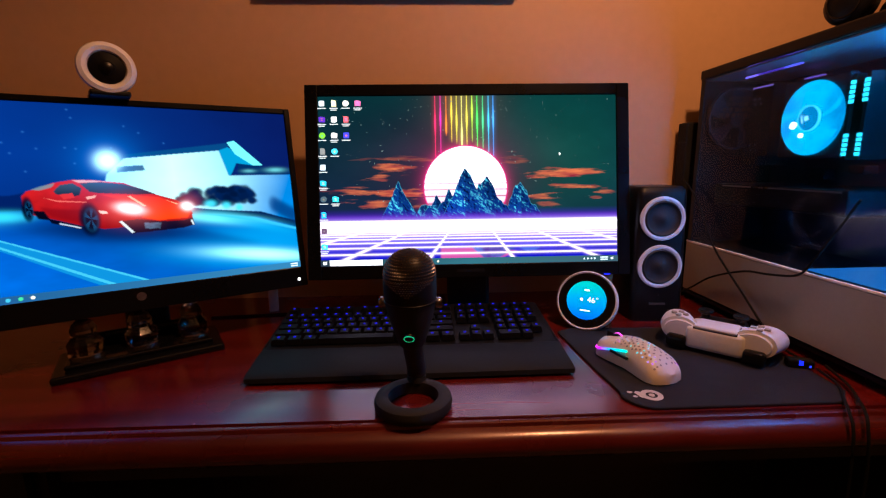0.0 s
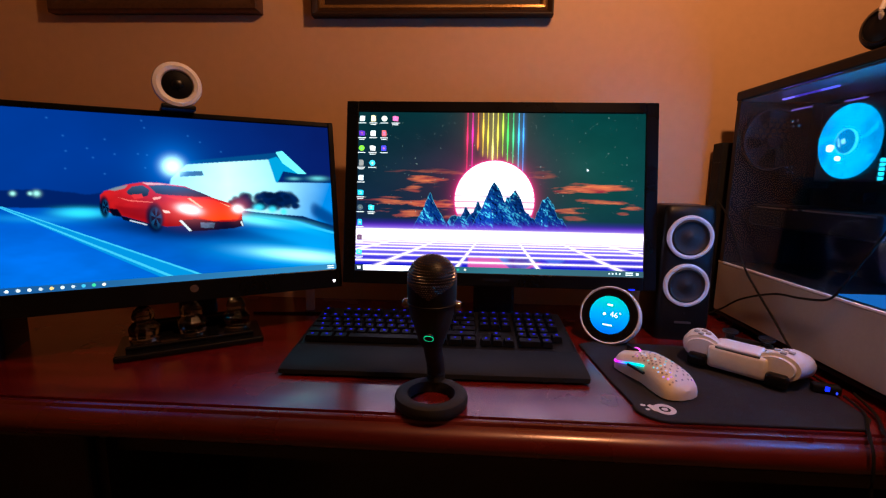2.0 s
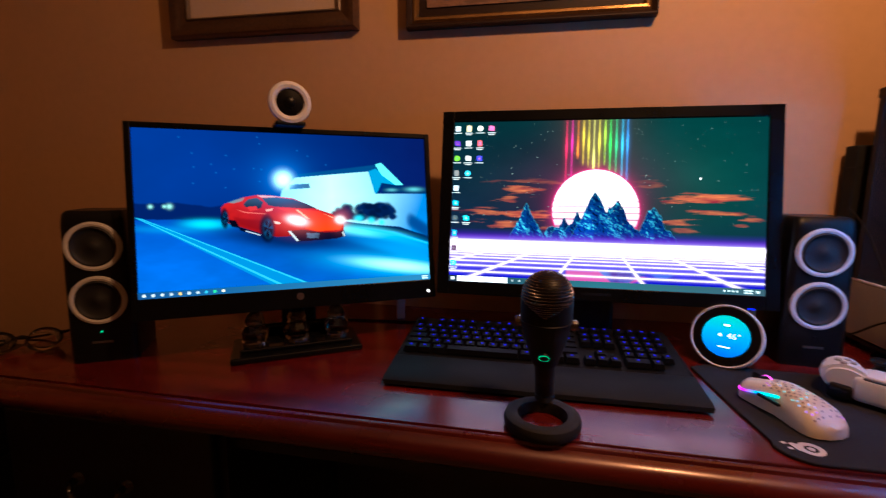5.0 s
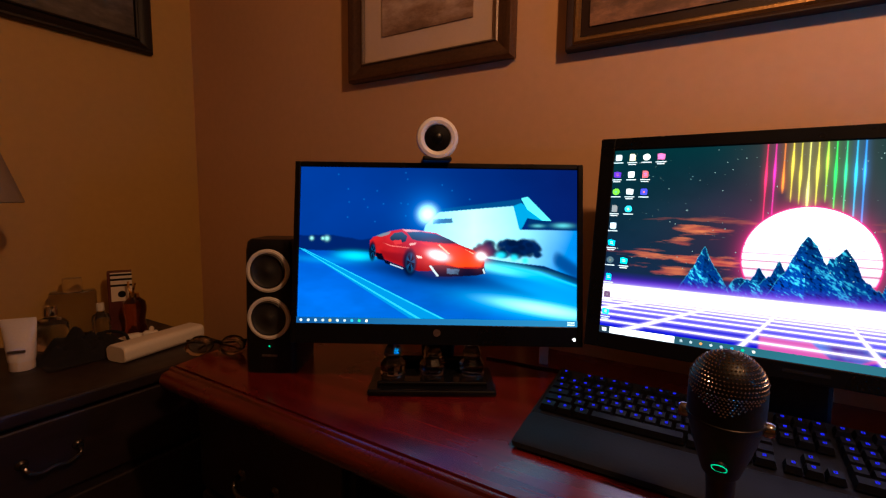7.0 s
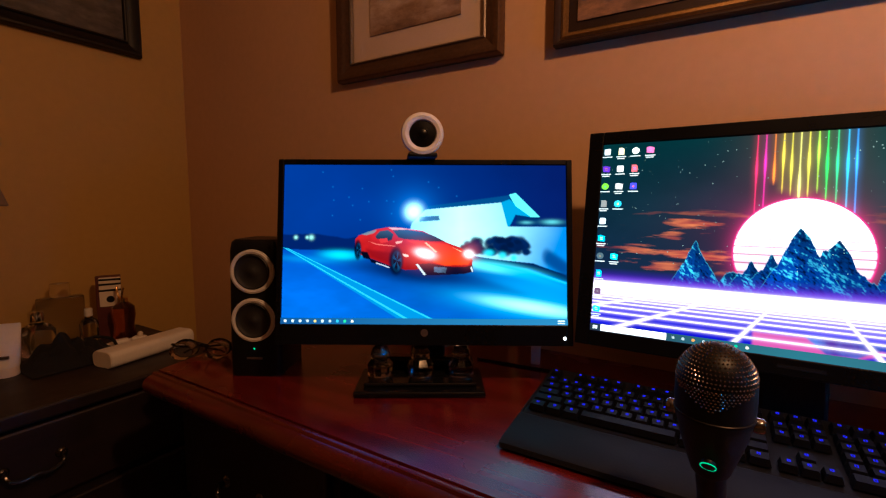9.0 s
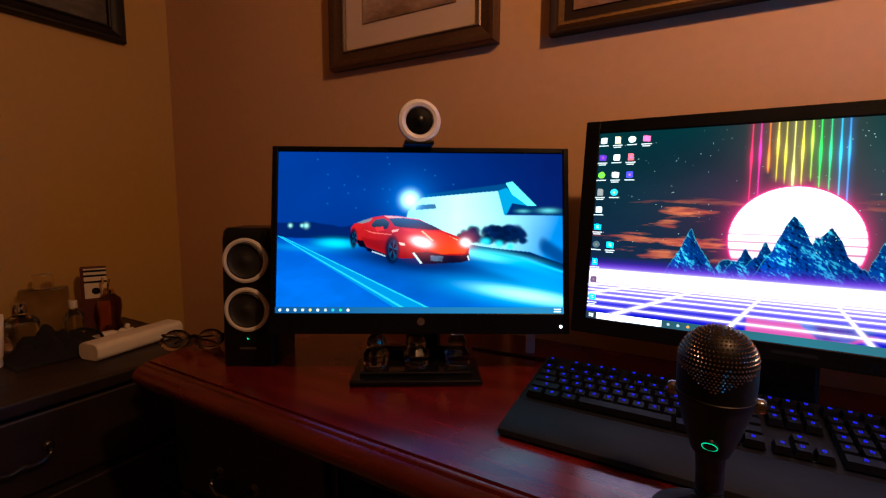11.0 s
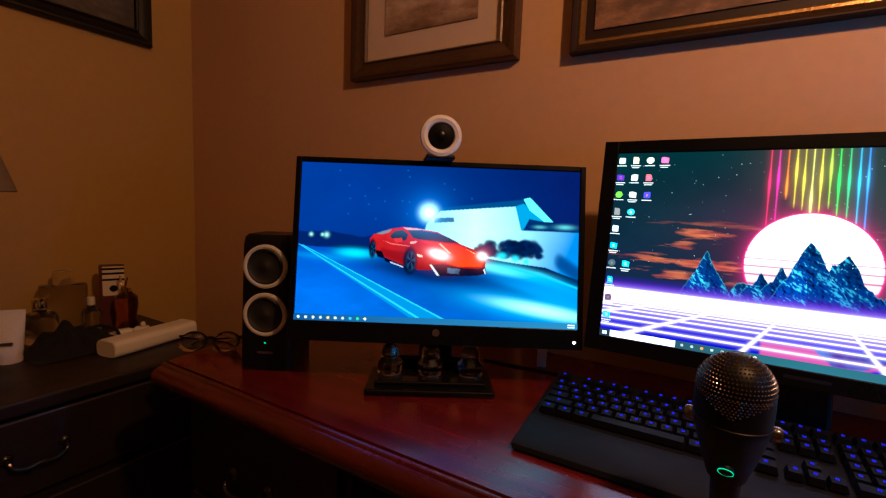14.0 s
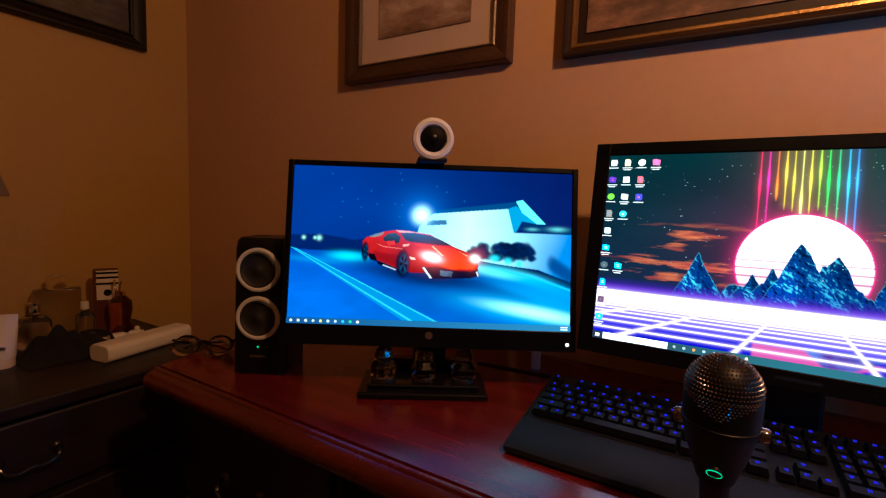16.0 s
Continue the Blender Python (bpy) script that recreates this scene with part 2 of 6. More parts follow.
def tube(points, r, n=8, closed=False, curve=True):
    pts = smooth_path(points) if curve else [Vector(q) for q in points]
    bm = bmesh.new()
    rings = []
    up = Vector((0, 0, 1))
    for i, p in enumerate(pts):
        d = (pts[(i + 1) % len(pts)] - pts[i - 1]) if closed else (pts[min(i + 1, len(pts) - 1)] - pts[max(i - 1, 0)])
        d.normalize()
        s = d.cross(up)
        s = s.normalized() if s.length > 0.05 else d.cross(Vector((0, 1, 0))).normalized()
        t = s.cross(d)
        rings.append([bm.verts.new(p + r * (math.cos(2 * math.pi * k / n) * s + math.sin(2 * math.pi * k / n) * t)) for k in range(n)])
    pairs = list(zip(rings, rings[1:])) + ([(rings[-1], rings[0])] if closed else [])
    for a, b in pairs:
        for k in range(n):
            bm.faces.new((a[k], a[(k + 1) % n], b[(k + 1) % n], b[k]))
    if not closed:
        bm.faces.new(rings[0][::-1])
        bm.faces.new(rings[-1])
    return bm


def flat(points, z):
    """A flat outline at height z."""
    bm = bmesh.new()
    bm.faces.new([bm.verts.new((x, y, z)) for x, y in points])
    return bm


def oval(cx, cy, rx, ry, n=28, turn=0.0):
    c, s = math.cos(radians(turn)), math.sin(radians(turn))
    pts = [(rx * math.cos(2 * math.pi * i / n), ry * math.sin(2 * math.pi * i / n)) for i in range(n)]
    return [(cx + x * c - y * s, cy + x * s + y * c) for x, y in pts]


def rect(x0, x1, y0, y1):
    return [(x0, y0), (x1, y0), (x1, y1), (x0, y1)]


def joined(shapes, z):
    bm = bmesh.new()
    for pts in shapes:
        bm.faces.new([bm.verts.new((x, y, z)) for x, y in pts])
    return bm


def lettering(name, text, size, mat, parent, m):
    cu = bpy.data.curves.new(name, "FONT")
    cu.body, cu.size, cu.align_x, cu.align_y = text, size, "CENTER", "CENTER"
    tmp = bpy.data.objects.new(name, cu)
    me = bpy.data.meshes.new_from_object(tmp)
    bpy.data.objects.remove(tmp)
    me.materials.append(mat)
    ob = new(name, me)
    ob.parent, ob.matrix_basis = parent, m
    return ob


# ---- the room ----
WALL_Y, WALL_X = 1.060, -1.601


def slab(name, bm, mat, label, category):
    return tagged(part(name, bm, mat), label, category, kind="structure")


slab("floor", box(-1.75, 3.2, -3.2, 1.2, -0.1, 0), M_FLOOR, "dark brown carpet floor of the dim room", "floor")
# Unseen ceiling closing the room, its paint dulled to cut bounce light.
slab("ceiling", box(-1.75, 3.2, -3.2, 1.2, 2.6, 2.7), M_CEIL, "unseen painted ceiling closing the room, dulled to cut bounce light", "ceiling")
slab("wall_north", box(-1.75, 3.2, WALL_Y, WALL_Y + 0.12, 0, 2.6), M_WALL, "tan painted wall behind the desk", "wall")
slab("wall_west", box(WALL_X - 0.12, WALL_X, -3.2, WALL_Y, 0, 2.6), M_WALL_TINTED, "painted side wall with one picture, ochre lamplight put into its colour", "wall")
# Unseen walls that close the room, set far off to cut bounce light.
slab("wall_east", box(3.08, 3.2, -3.2, WALL_Y, 0, 2.6), M_WALL_TINTED, "unseen side wall closing the room, light-tinted like the west wall", "wall")
slab("wall_south", box(WALL_X, 3.08, -3.2, -3.08, 0, 2.6), M_WALL_TINTED, "unseen rear wall closing the room, light-tinted like the west wall", "wall")


def ceiling_light():
    t = thing("ceiling_light", "hanging ceiling light with a bare warm bulb", "light", pose(LAMP[0], LAMP[1], 2.6))
    part("canopy", lathe([(0, 0), (0.06, 0), (0.055, -0.02), (0.01, -0.03), (0, -0.03)], 24), M_BRASS, t, smooth=True)
    part("rod", lathe([(0.006, -0.03), (0.006, -0.64)], 12), M_BRASS, t, smooth=True)
    part("socket", lathe([(0, -0.63), (0.018, -0.63), (0.02, -0.66), (0, -0.66)], 16), M_BRASS, t, smooth=True)


ceiling_light()

# ---- desk and nightstand ----
EDGE0, EDGE1 = (-0.834, 0.554), (1.25, 0.538)


def edge_y(x):
    return EDGE0[1] + (x - EDGE0[0]) * (EDGE1[1] - EDGE0[1]) / (EDGE1[0] - EDGE0[0])


def pull(parent, m):
    """A bail pull: two posts and a drooping bow."""
    a = part("pull", tube([(-0.045, -0.012, 0), (-0.04, -0.02, -0.012), (-0.02, -0.022, -0.02), (0, -0.022, -0.016), (0.02, -0.022, -0.02), (0.04, -0.02, -0.012), (0.045, -0.012, 0)], 0.0035, 8), M_PULL, parent, "worn metal bail pull", True, m)
    for s in (-1, 1):
        part("post", lathe([(0, 0), (0.011, 0), (0.009, 0.004), (0.005, 0.006), (0.005, 0.016), (0, 0.017)], 16, Matrix.Translation((s * 0.045, 0, 0)) @ Matrix.Rotation(radians(90), 4, "X")), M_PULL, a, smooth=True)


def build_desk():
    t = thing("desk", "polished red mahogany desk with a moulded front edge", "desk", Matrix())
    L, R = EDGE0[0], EDGE1[0]
    part("tabletop", prism([(L, edge_y(L) + 0.006), (R, edge_y(R) + 0.006), (R, WALL_Y - 0.004), (L - 0.10, WALL_Y - 0.004)], 0.728, 0.76), M_DESK, t)
    # moulded edge: a bead, a groove and a bullnose, drawn along the front
    prof = [(0.006, 0.7555), (0.0045, 0.7575), (0.001, 0.7585), (-0.003, 0.757), (-0.005, 0.7535), (-0.010, 0.7525), (-0.017, 0.749), (-0.0215, 0.743), (-0.023, 0.735), (-0.0215, 0.728), (-0.016, 0.722), (-0.006, 0.719), (0.006, 0.719)]
    bm = bmesh.new()
    ends = [[bm.verts.new((x, edge_y(x) + dy, z)) for dy, z in prof] for x in np.linspace(L - 0.004, R, 12)]
    for a, b in zip(ends, ends[1:]):
        for i in range(len(prof) - 1):
            bm.faces.new((a[i], b[i], b[i + 1], a[i + 1]))
    for e in (ends[0], ends[-1]):
        bm.faces.new(e)
    part("edge_moulding", bm, M_DESK_EDGE_SHADED, t, "glossy rounded front edge", True)
    slope = math.degrees(math.atan2(EDGE1[1] - EDGE0[1], R - L))
    f = pose(0, edge_y(0) + 0.03, 0, 0, 0, slope)
    # Added unseen panel that blocks lit wall and floor, keeping the kneehole dark.
    part("kneehole_blind", box(-0.399, 0.799, 0.36, 0.375, 0.0, 0.727), M_DESK_SHADED, t, m=f)
    part("apron", box(-0.399, 0.799, 0.02, 0.04, 0.66, 0.722), M_DESK_SHADED, t, m=f)
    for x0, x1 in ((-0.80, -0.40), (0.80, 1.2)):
        p = part("pedestal", box(x0, x1, 0.004, 0.40, 0.0, 0.722), M_DESK_SHADED, t, m=f)
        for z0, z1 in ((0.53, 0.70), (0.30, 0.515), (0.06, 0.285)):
            d = part("drawer", box(x0 + 0.015, x1 - 0.015, -0.012, 0.003, z0, z1, 0.004), M_DESK_SHADED, p)
            dp = pull(t, f @ pose((x0 + x1) / 2 - 0.008, -0.012, z0 + 0.065))


build_desk()


def build_nightstand():
    t = thing("nightstand", "dark mahogany nightstand with bail pulls", "nightstand", pose(-1.093, 0.64, 0))
    part("top", box(-0.497, 0.015, -0.62, 0.22, 0.640, 0.67, 0.006, 3), M_STAND, t)
    part("body", box(-0.49, -0.012, -0.60, 0.21, 0.0, 0.640), M_STAND, t)
    for z0, z1 in ((0.47, 0.63), (0.28, 0.45), (0.08, 0.26)):
        d = part("drawer", box(-0.012, 0.004, -0.58, 0.19, z0, z1, 0.005), M_STAND, t)
        for y in (-0.42, -0.20):
            pull(d, pose(0.004, y, z0 + 0.088, 0, 0, 90))


build_nightstand()


# ---- pictures ----
def art_material(name, stops, scale):
    m = bpy.data.materials.new(name)
    m.use_nodes = True
    nt = m.node_tree
    b = nt.nodes["Principled BSDF"]
    b.inputs["Roughness"].default_value = 0.55
    tc, mp, n, cr = (nt.nodes.new(k) for k in ("ShaderNodeTexCoord", "ShaderNodeMapping", "ShaderNodeTexNoise", "ShaderNodeValToRGB"))
    mp.inputs["Scale"].default_value = (1, 1, 2.2)
    n.inputs["Scale"].default_value, n.inputs["Detail"].default_value, n.inputs["Roughness"].default_value = scale, 9, 0.65
    nt.links.new(tc.outputs["Object"], mp.inputs[0])
    nt.links.new(mp.outputs[0], n.inputs["Vector"])
    nt.links.new(n.outputs[0], cr.inputs[0])
    while len(cr.color_ramp.elements) < len(stops):
        cr.color_ramp.elements.new(0.5)
    for e, (p, c) in zip(cr.color_ramp.elements, stops):
        e.position, e.color = p, (*c, 1)
    nt.links.new(cr.outputs[0], b.inputs["Base Color"])
    return m


M_ART = art_material("landscape_print", [(0.30, (0.10, 0.06, 0.04)), (0.45, (0.26, 0.16, 0.11)), (0.55, (0.42, 0.30, 0.24)), (0.68, (0.62, 0.50, 0.44))], 7.0)
M_ART_DARK = art_material("dark_oil_print", [(0.30, (0.05, 0.03, 0.02)), (0.48, (0.16, 0.09, 0.06)), (0.60, (0.34, 0.18, 0.11)), (0.72, (0.48, 0.30, 0.2))], 9.0)
M_ART_GREY = art_material("grey_print", [(0.35, (0.03, 0.026, 0.022)), (0.55, (0.08, 0.07, 0.06)), (0.7, (0.13, 0.12, 0.10))], 12.0)


def build_picture(label, m, w, h, frame_w, mount, art, inner, outer, depth=0.024, bead=0.010, board=None):
    """A framed picture hung at its bottom left corner, facing -y."""
    t = thing("framed_picture", label, "picture", m)
    prof = [(0, 0), (0, -depth * 0.75), (frame_w * 0.12, -depth), (frame_w * 0.30, -depth), (frame_w * 0.55, -depth * 0.72), (frame_w * 0.8, -depth * 0.6), (frame_w, -depth * 0.45), (frame_w, 0)]
    corners = [(0, 0, 1, 1), (w, 0, -1, 1), (w, h, -1, -1), (0, h, 1, -1)]
    for k in range(4):
        bm = bmesh.new()
        a, b = corners[k], corners[(k + 1) % 4]
        ra = [bm.verts.new((a[0] + a[2] * o, y, a[1] + a[3] * o)) for o, y in prof]
        rb = [bm.verts.new((b[0] + b[2] * o, y, b[1] + b[3] * o)) for o, y in prof]
        for i in range(len(prof) - 1):
            bm.faces.new((ra[i], rb[i], rb[i + 1], ra[i + 1]))
        part("frame_rail", bm, outer, t, smooth=True)
        bm = bmesh.new()
        q = [(frame_w - 0.001, -depth * 0.45), (frame_w + bead * 0.3, -depth * 0.62), (frame_w + bead * 0.7, -depth * 0.58), (frame_w + bead, -depth * 0.3)]
        ra = [bm.verts.new((a[0] + a[2] * o, y, a[1] + a[3] * o)) for o, y in q]
        rb = [bm.verts.new((b[0] + b[2] * o, y, b[1] + b[3] * o)) for o, y in q]
        for i in range(len(q) - 1):
            bm.faces.new((ra[i], rb[i], rb[i + 1], ra[i + 1]))
        part("bead", bm, inner, t, "narrow gilt inner bead", True)
    o = frame_w + bead * 0.8
    if mount:
        part("mount", box(o, w - o, -0.005, -0.002, o, h - o), board or M_MAT, t, "picture mount")
        part("print", box(o + mount, w - o - mount, -0.008, -0.0055, o + mount, h - o - mount), art, t)
    else:
        part("print", box(o, w - o, -0.006, -0.002, o, h - o), art, t)
    return t


build_picture("wide dark picture in a black and gilt frame", pose(-0.252, WALL_Y - 0.002, 1.380), 0.507, 0.40, 0.013, 0.020, M_ART_DARK, M_BRASS, M_FRAME, 0.024, 0.013, M_FRAME)
build_picture("mounted landscape print in a dark bronze frame", pose(-0.832, WALL_Y - 0.002, 1.388), 0.468, 0.60, 0.040, 0.058, M_ART, M_PEWTER, M_BRONZE, 0.026, 0.007)
build_picture("dark framed grey print on the side wall", pose(WALL_X + 0.002, 0.42, 1.541, 0, 0, 90), 0.50, 0.42, 0.036, 0, M_ART_GREY, M_FRAME_DARK, M_FRAME_DARK, 0.026)

# ---- monitors ----
def basis(origin, u, lean):
    """A frame whose x runs along u in plan, y up the leaning face, z out of the face."""
    u = Vector((u[0], u[1], 0)).normalized()
    back = Vector((-u.y, u.x, 0))
    v = math.cos(radians(lean)) * Vector((0, 0, 1)) + math.sin(radians(lean)) * back
    n = u.cross(v)
    return Matrix.Translation(origin) @ Matrix((u, v, n)).transposed().to_4x4()


def monitor_shell(t, w, h, side, top, bottom, thick, bezel):
    """Bezel rails round a panel of w x h whose lower left corner is the origin, and the back."""
    for x0, x1, y0, y1 in ((-side, 0, -bottom, h + top), (w, w + side, -bottom, h + top), (0, w, h, h + top), (0, w, -bottom, 0)):
        part("bezel_rail", box(x0, x1, y0, y1, -0.010, 0.004, 0.0015), bezel, t)
    part("back_shell", box(-side + 0.003, w + side - 0.003, -bottom + 0.003, h + top - 0.003, -thick, -0.0101, 0.008), M_BEZEL, t)


def layer(parent, name, shapes, k, mat, w, h, label=""):
    """Shapes of a picture on a display, given in fractions of it, from its top left corner."""
    done = [[(x * w, (1 - y) * h) for x, y in s] for s in shapes]
    if len(done) > 45:
        return tagged(part(name, joined(done, 0.0002 * k), mat, parent, label), kind="stuff")
    for d in done:
        ob = part(name, joined([d], 0.0002 * k), mat, parent, label)
    return ob


# pictures on the displays
def tone(r, g, b):
    """Display colour to light given off."""
    return np.array([(c / 255.0) ** 2.2 for c in (r, g, b)]) * 0.47


class Canvas:
    """A picture painted by rule on a grid; x and y run from 0 to 1, y downwards."""

    def __init__(self, cols, rows, seed):
        self.n, self.m = cols, rows
        self.x, self.y = np.meshgrid(np.linspace(0, 1, cols), np.linspace(0, 1, rows))
        self.a = np.zeros((rows, cols, 3))
        self.rng = np.random.default_rng(seed)

    def soften(self, k, px):
        if px <= 0.05:
            return k
        r = max(1, int(px * 2.5))
        g = np.exp(-0.5 * (np.arange(-r, r + 1) / px) ** 2)
        g /= g.sum()
        for axis in (0, 1):
            pad = np.pad(k, [(r, r) if i == axis else (0, 0) for i in (0, 1)], mode="edge")
            k = sum(w * (pad[i:i + self.m, :] if axis == 0 else pad[:, i:i + self.n]) for i, w in enumerate(g))
        return k

    def inside(self, pts):
        k = np.zeros(self.x.shape, bool)
        for (ax, ay), (bx, by) in zip(pts, pts[1:] + pts[:1]):
            if ay == by:
                continue
            k ^= ((ay > self.y) != (by > self.y)) & (self.x < (bx - ax) * (self.y - ay) / (by - ay) + ax)
        return k.astype(float)

    def lay(self, k, color):
        k = np.clip(k, 0, 1)[..., None]
        self.a = self.a * (1 - k) + np.asarray(color) * k

    def shape(self, pts, color, soft=0.7, alpha=1.0):
        self.lay(self.soften(self.inside(pts), soft) * alpha, color)

    def spot(self, cx, cy, rx, ry, turn=0.0, sharp=2.0):
        c, s = math.cos(radians(turn)), math.sin(radians(turn))
        dx, dy = self.x - cx, (self.y - cy) * 0.5625
        u, v = (dx * c + dy * s) / rx, (dy * c - dx * s) / (ry * 0.5625)
        return np.exp(-np.sqrt(u * u + v * v) ** sharp)

    def noise(self, fx, fy, octaves=4):
        """Cloudy values about 0 to 1."""
        out, amp, tot = 0, 1.0, 0
        for _ in range(octaves):
            g = self.rng.random((int(fy) + 3, int(fx) + 3))
            px, py = self.x * fx, self.y * fy
            i, j = px.astype(int), py.astype(int)
            u, v = px - i, py - j
            u, v = u * u * (3 - 2 * u), v * v * (3 - 2 * v)
            out = out + amp * ((g[j, i] * (1 - u) + g[j, i + 1] * u) * (1 - v) + (g[j + 1, i] * (1 - u) + g[j + 1, i + 1] * u) * v)
            tot += amp
            amp, fx, fy = amp * 0.55, fx * 2, fy * 2
        return out / tot

    def mix(self, k, c0, c1):
        k = np.clip(k, 0, 1)[..., None]
        return np.asarray(c0) * (1 - k) + np.asarray(c1) * k

    def screen(self, w, h, parent, label, gain):
        """The lit panel: a fine flat mesh that carries the picture."""
        n, m = self.n, self.m
        me = bpy.data.meshes.new("screen")
        co = np.stack([self.x * w, (1 - self.y) * h, 0 * self.x], -1).reshape(-1, 3)
        i = np.arange((m - 1) * n).reshape(m - 1, n)[:, :-1].ravel()
        quads = np.stack([i, i + n, i + n + 1, i + 1], 1)
        me.vertices.add(len(co))
        me.vertices.foreach_set("co", co.ravel())
        me.loops.add(quads.size)
        me.loops.foreach_set("vertex_index", quads.ravel())
        me.polygons.add(len(quads))
        me.polygons.foreach_set("loop_start", np.arange(0, quads.size, 4))
        me.update(calc_edges=True)
        at = me.color_attributes.new("picture", "FLOAT_COLOR", "POINT")
        at.data.foreach_set("color", np.concatenate([np.maximum(self.a, 0).reshape(-1, 3), np.ones((n * m, 1))], 1).ravel())
        mat = glow("display_picture", (1, 1, 1), gain)
        nt = mat.node_tree
        src = nt.nodes.new("ShaderNodeAttribute")
        src.attribute_name = "picture"
        nt.links.new(src.outputs["Color"], next(q for q in nt.nodes if q.type == "EMISSION").inputs[0])
        me.materials.append(mat)
        ob = new("screen", me)
        ob.parent = parent
        ob["label"] = label
        return ob


def street_picture():
    """A red sports car on a blue-lit street at night."""
    c = Canvas(640, 360, 5)
    x, y = c.x, c.y
    c.a[:] = c.mix(x * 1.1 + 0.2 * (y - 0.3), tone(7, 54, 136), tone(14, 31, 92))
    c.lay(0.55 * np.exp(-((y - 0.30) / 0.20) ** 2) * (1 - x), tone(8, 58, 144))
    c.a *= (0.88 + 0.24 * c.noise(5, 4))[..., None]
    for _ in range(22):
        c.lay(0.45 * c.spot(c.rng.uniform(0.03, 0.8), c.rng.uniform(0.03, 0.35), 0.0028, 0.005), tone(50, 120, 205))
    ridge = 0.425 + 0.05 * c.noise(9, 1)
    c.lay(c.soften(((y > ridge) & (x < 0.56)).astype(float), 1.2) * 0.85, tone(5, 30, 84))
    # road
    road = [(-0.01, 0.535), (0.25, 0.545), (0.62, 0.57), (0.88, 0.63), (1.01, 0.71), (1.01, 1.01), (-0.01, 1.01)]
    k = c.mix(y * 1.5 - 0.75, tone(4, 64, 156), tone(6, 104, 206))
    k = k * (1 - 0.22 * c.spot(0.50, 0.72, 0.18, 0.10, 8))[..., None]
    k = k + tone(6, 92, 190) * (0.4 * c.spot(0.10, 0.80, 0.22, 0.24))[..., None]
    c.shape(road, k * (0.86 + 0.28 * c.noise(14, 22))[..., None], 1.0)
    c.lay(0.9 * c.spot(0.205, 0.572, 0.065, 0.030, 2, 2.6), tone(60, 225, 255))
    c.lay(0.5 * c.spot(0.09, 0.600, 0.12, 0.022, 4), tone(40, 160, 230))
    # house
    wall = c.mix(np.abs(x - 0.63) * 2.7 + 0.6 * np.abs(y - 0.40), tone(185, 255, 255) * 1.35, tone(6, 128, 215))
    c.shape([(0.448, 0.42), (0.455, 0.37), (0.504, 0.282), (0.772, 0.235), (0.796, 0.388), (1.01, 0.39), (1.01, 0.69), (0.877, 0.631), (0.60, 0.55)], wall * (0.9 + 0.2 * c.noise(10, 8))[..., None], 0.9)
    c.shape([(0.504, 0.263), (0.799, 0.190), (0.801, 0.217), (0.772, 0.235), (0.504, 0.282)], tone(14, 70, 125), 1.0)
    c.shape([(0.772, 0.235), (0.801, 0.215), (0.876, 0.328), (0.822, 0.313), (0.80, 0.388), (0.793, 0.386)], tone(16, 150, 205), 0.8)
    c.shape([(0.799, 0.187), (0.822, 0.176), (0.908, 0.327), (0.876, 0.328), (0.822, 0.258)], tone(110, 245, 255) * 1.2, 0.7)
    for p in ([(0.482, 0.328), (0.550, 0.320), (0.555, 0.350), (0.482, 0.360)], [(0.826, 0.318), (0.91, 0.338), (0.91, 0.381), (0.823, 0.384)], [(0.912, 0.345), (1.01, 0.350), (1.01, 0.388), (0.912, 0.386)]):
        c.shape(p, tone(4, 48, 96), 0.8, 0.9)
    c.lay(0.8 * c.spot(0.950, 0.358, 0.030, 0.014) + 0.6 * c.spot(0.86, 0.362, 0.02, 0.010), tone(110, 215, 225))
    # hedge, kerb
    for i in range(70):
        px, py = 0.635 + 0.225 * c.rng.random(), 0.0
        py = 0.495 + 0.02 * (px - 0.63) + c.rng.uniform(-0.026, 0.052)
        c.lay(0.95 * c.spot(px, py, c.rng.uniform(0.010, 0.020), c.rng.uniform(0.018, 0.034), c.rng.uniform(-30, 30), 5), tone(2, 34, 78) * c.rng.uniform(0.5, 1.3))
    for px, py, rx in ((0.727, 0.555, 0.018), (0.775, 0.570, 0.014), (0.815, 0.585, 0.012)):
        c.lay(0.9 * c.spot(px, py, rx, 0.022, 0, 3), tone(70, 225, 255))
    for i in range(8):
        c.lay(0.7 * c.spot(0.93 + 0.01 * i, 0.575 + 0.012 * i, 0.017, 0.05, 0, 4), tone(8, 66, 132))
    c.shape([(0.66, 0.578), (0.884, 0.618), (1.01, 0.700), (1.01, 0.738), (0.877, 0.652), (0.66, 0.608)], tone(2, 32, 80), 0.8)
    # light on the road
    c.lay(0.95 * c.spot(0.755, 0.648, 0.125, 0.032, 9, 2.4), tone(120, 250, 255) * 1.2)
    c.shape([(0.70, 0.612), (0.86, 0.652), (1.01, 0.742), (1.01, 0.756), (0.85, 0.672)], tone(80, 215, 240), 0.9, 0.8)
    c.lay(0.75 * c.spot(0.88, 0.705, 0.16, 0.036, 17, 2.4), tone(24, 180, 240))
    c.lay(0.80 * c.spot(0.91, 0.785, 0.22, 0.070, 12, 2.4), tone(16, 156, 232))
    c.shape([(0.55, 0.69), (0.66, 0.688), (0.88, 0.825), (0.82, 0.83), (0.60, 0.74)], tone(4, 62, 140), 5.0, 0.55)
    c.lay(0.95 * c.spot(0.865, 0.890, 0.250, 0.075, 8, 2.4), tone(20, 176, 244))
    c.lay(1.00 * c.spot(0.880, 0.892, 0.165, 0.036, 9, 2.4), tone(165, 255, 255) * 1.4)
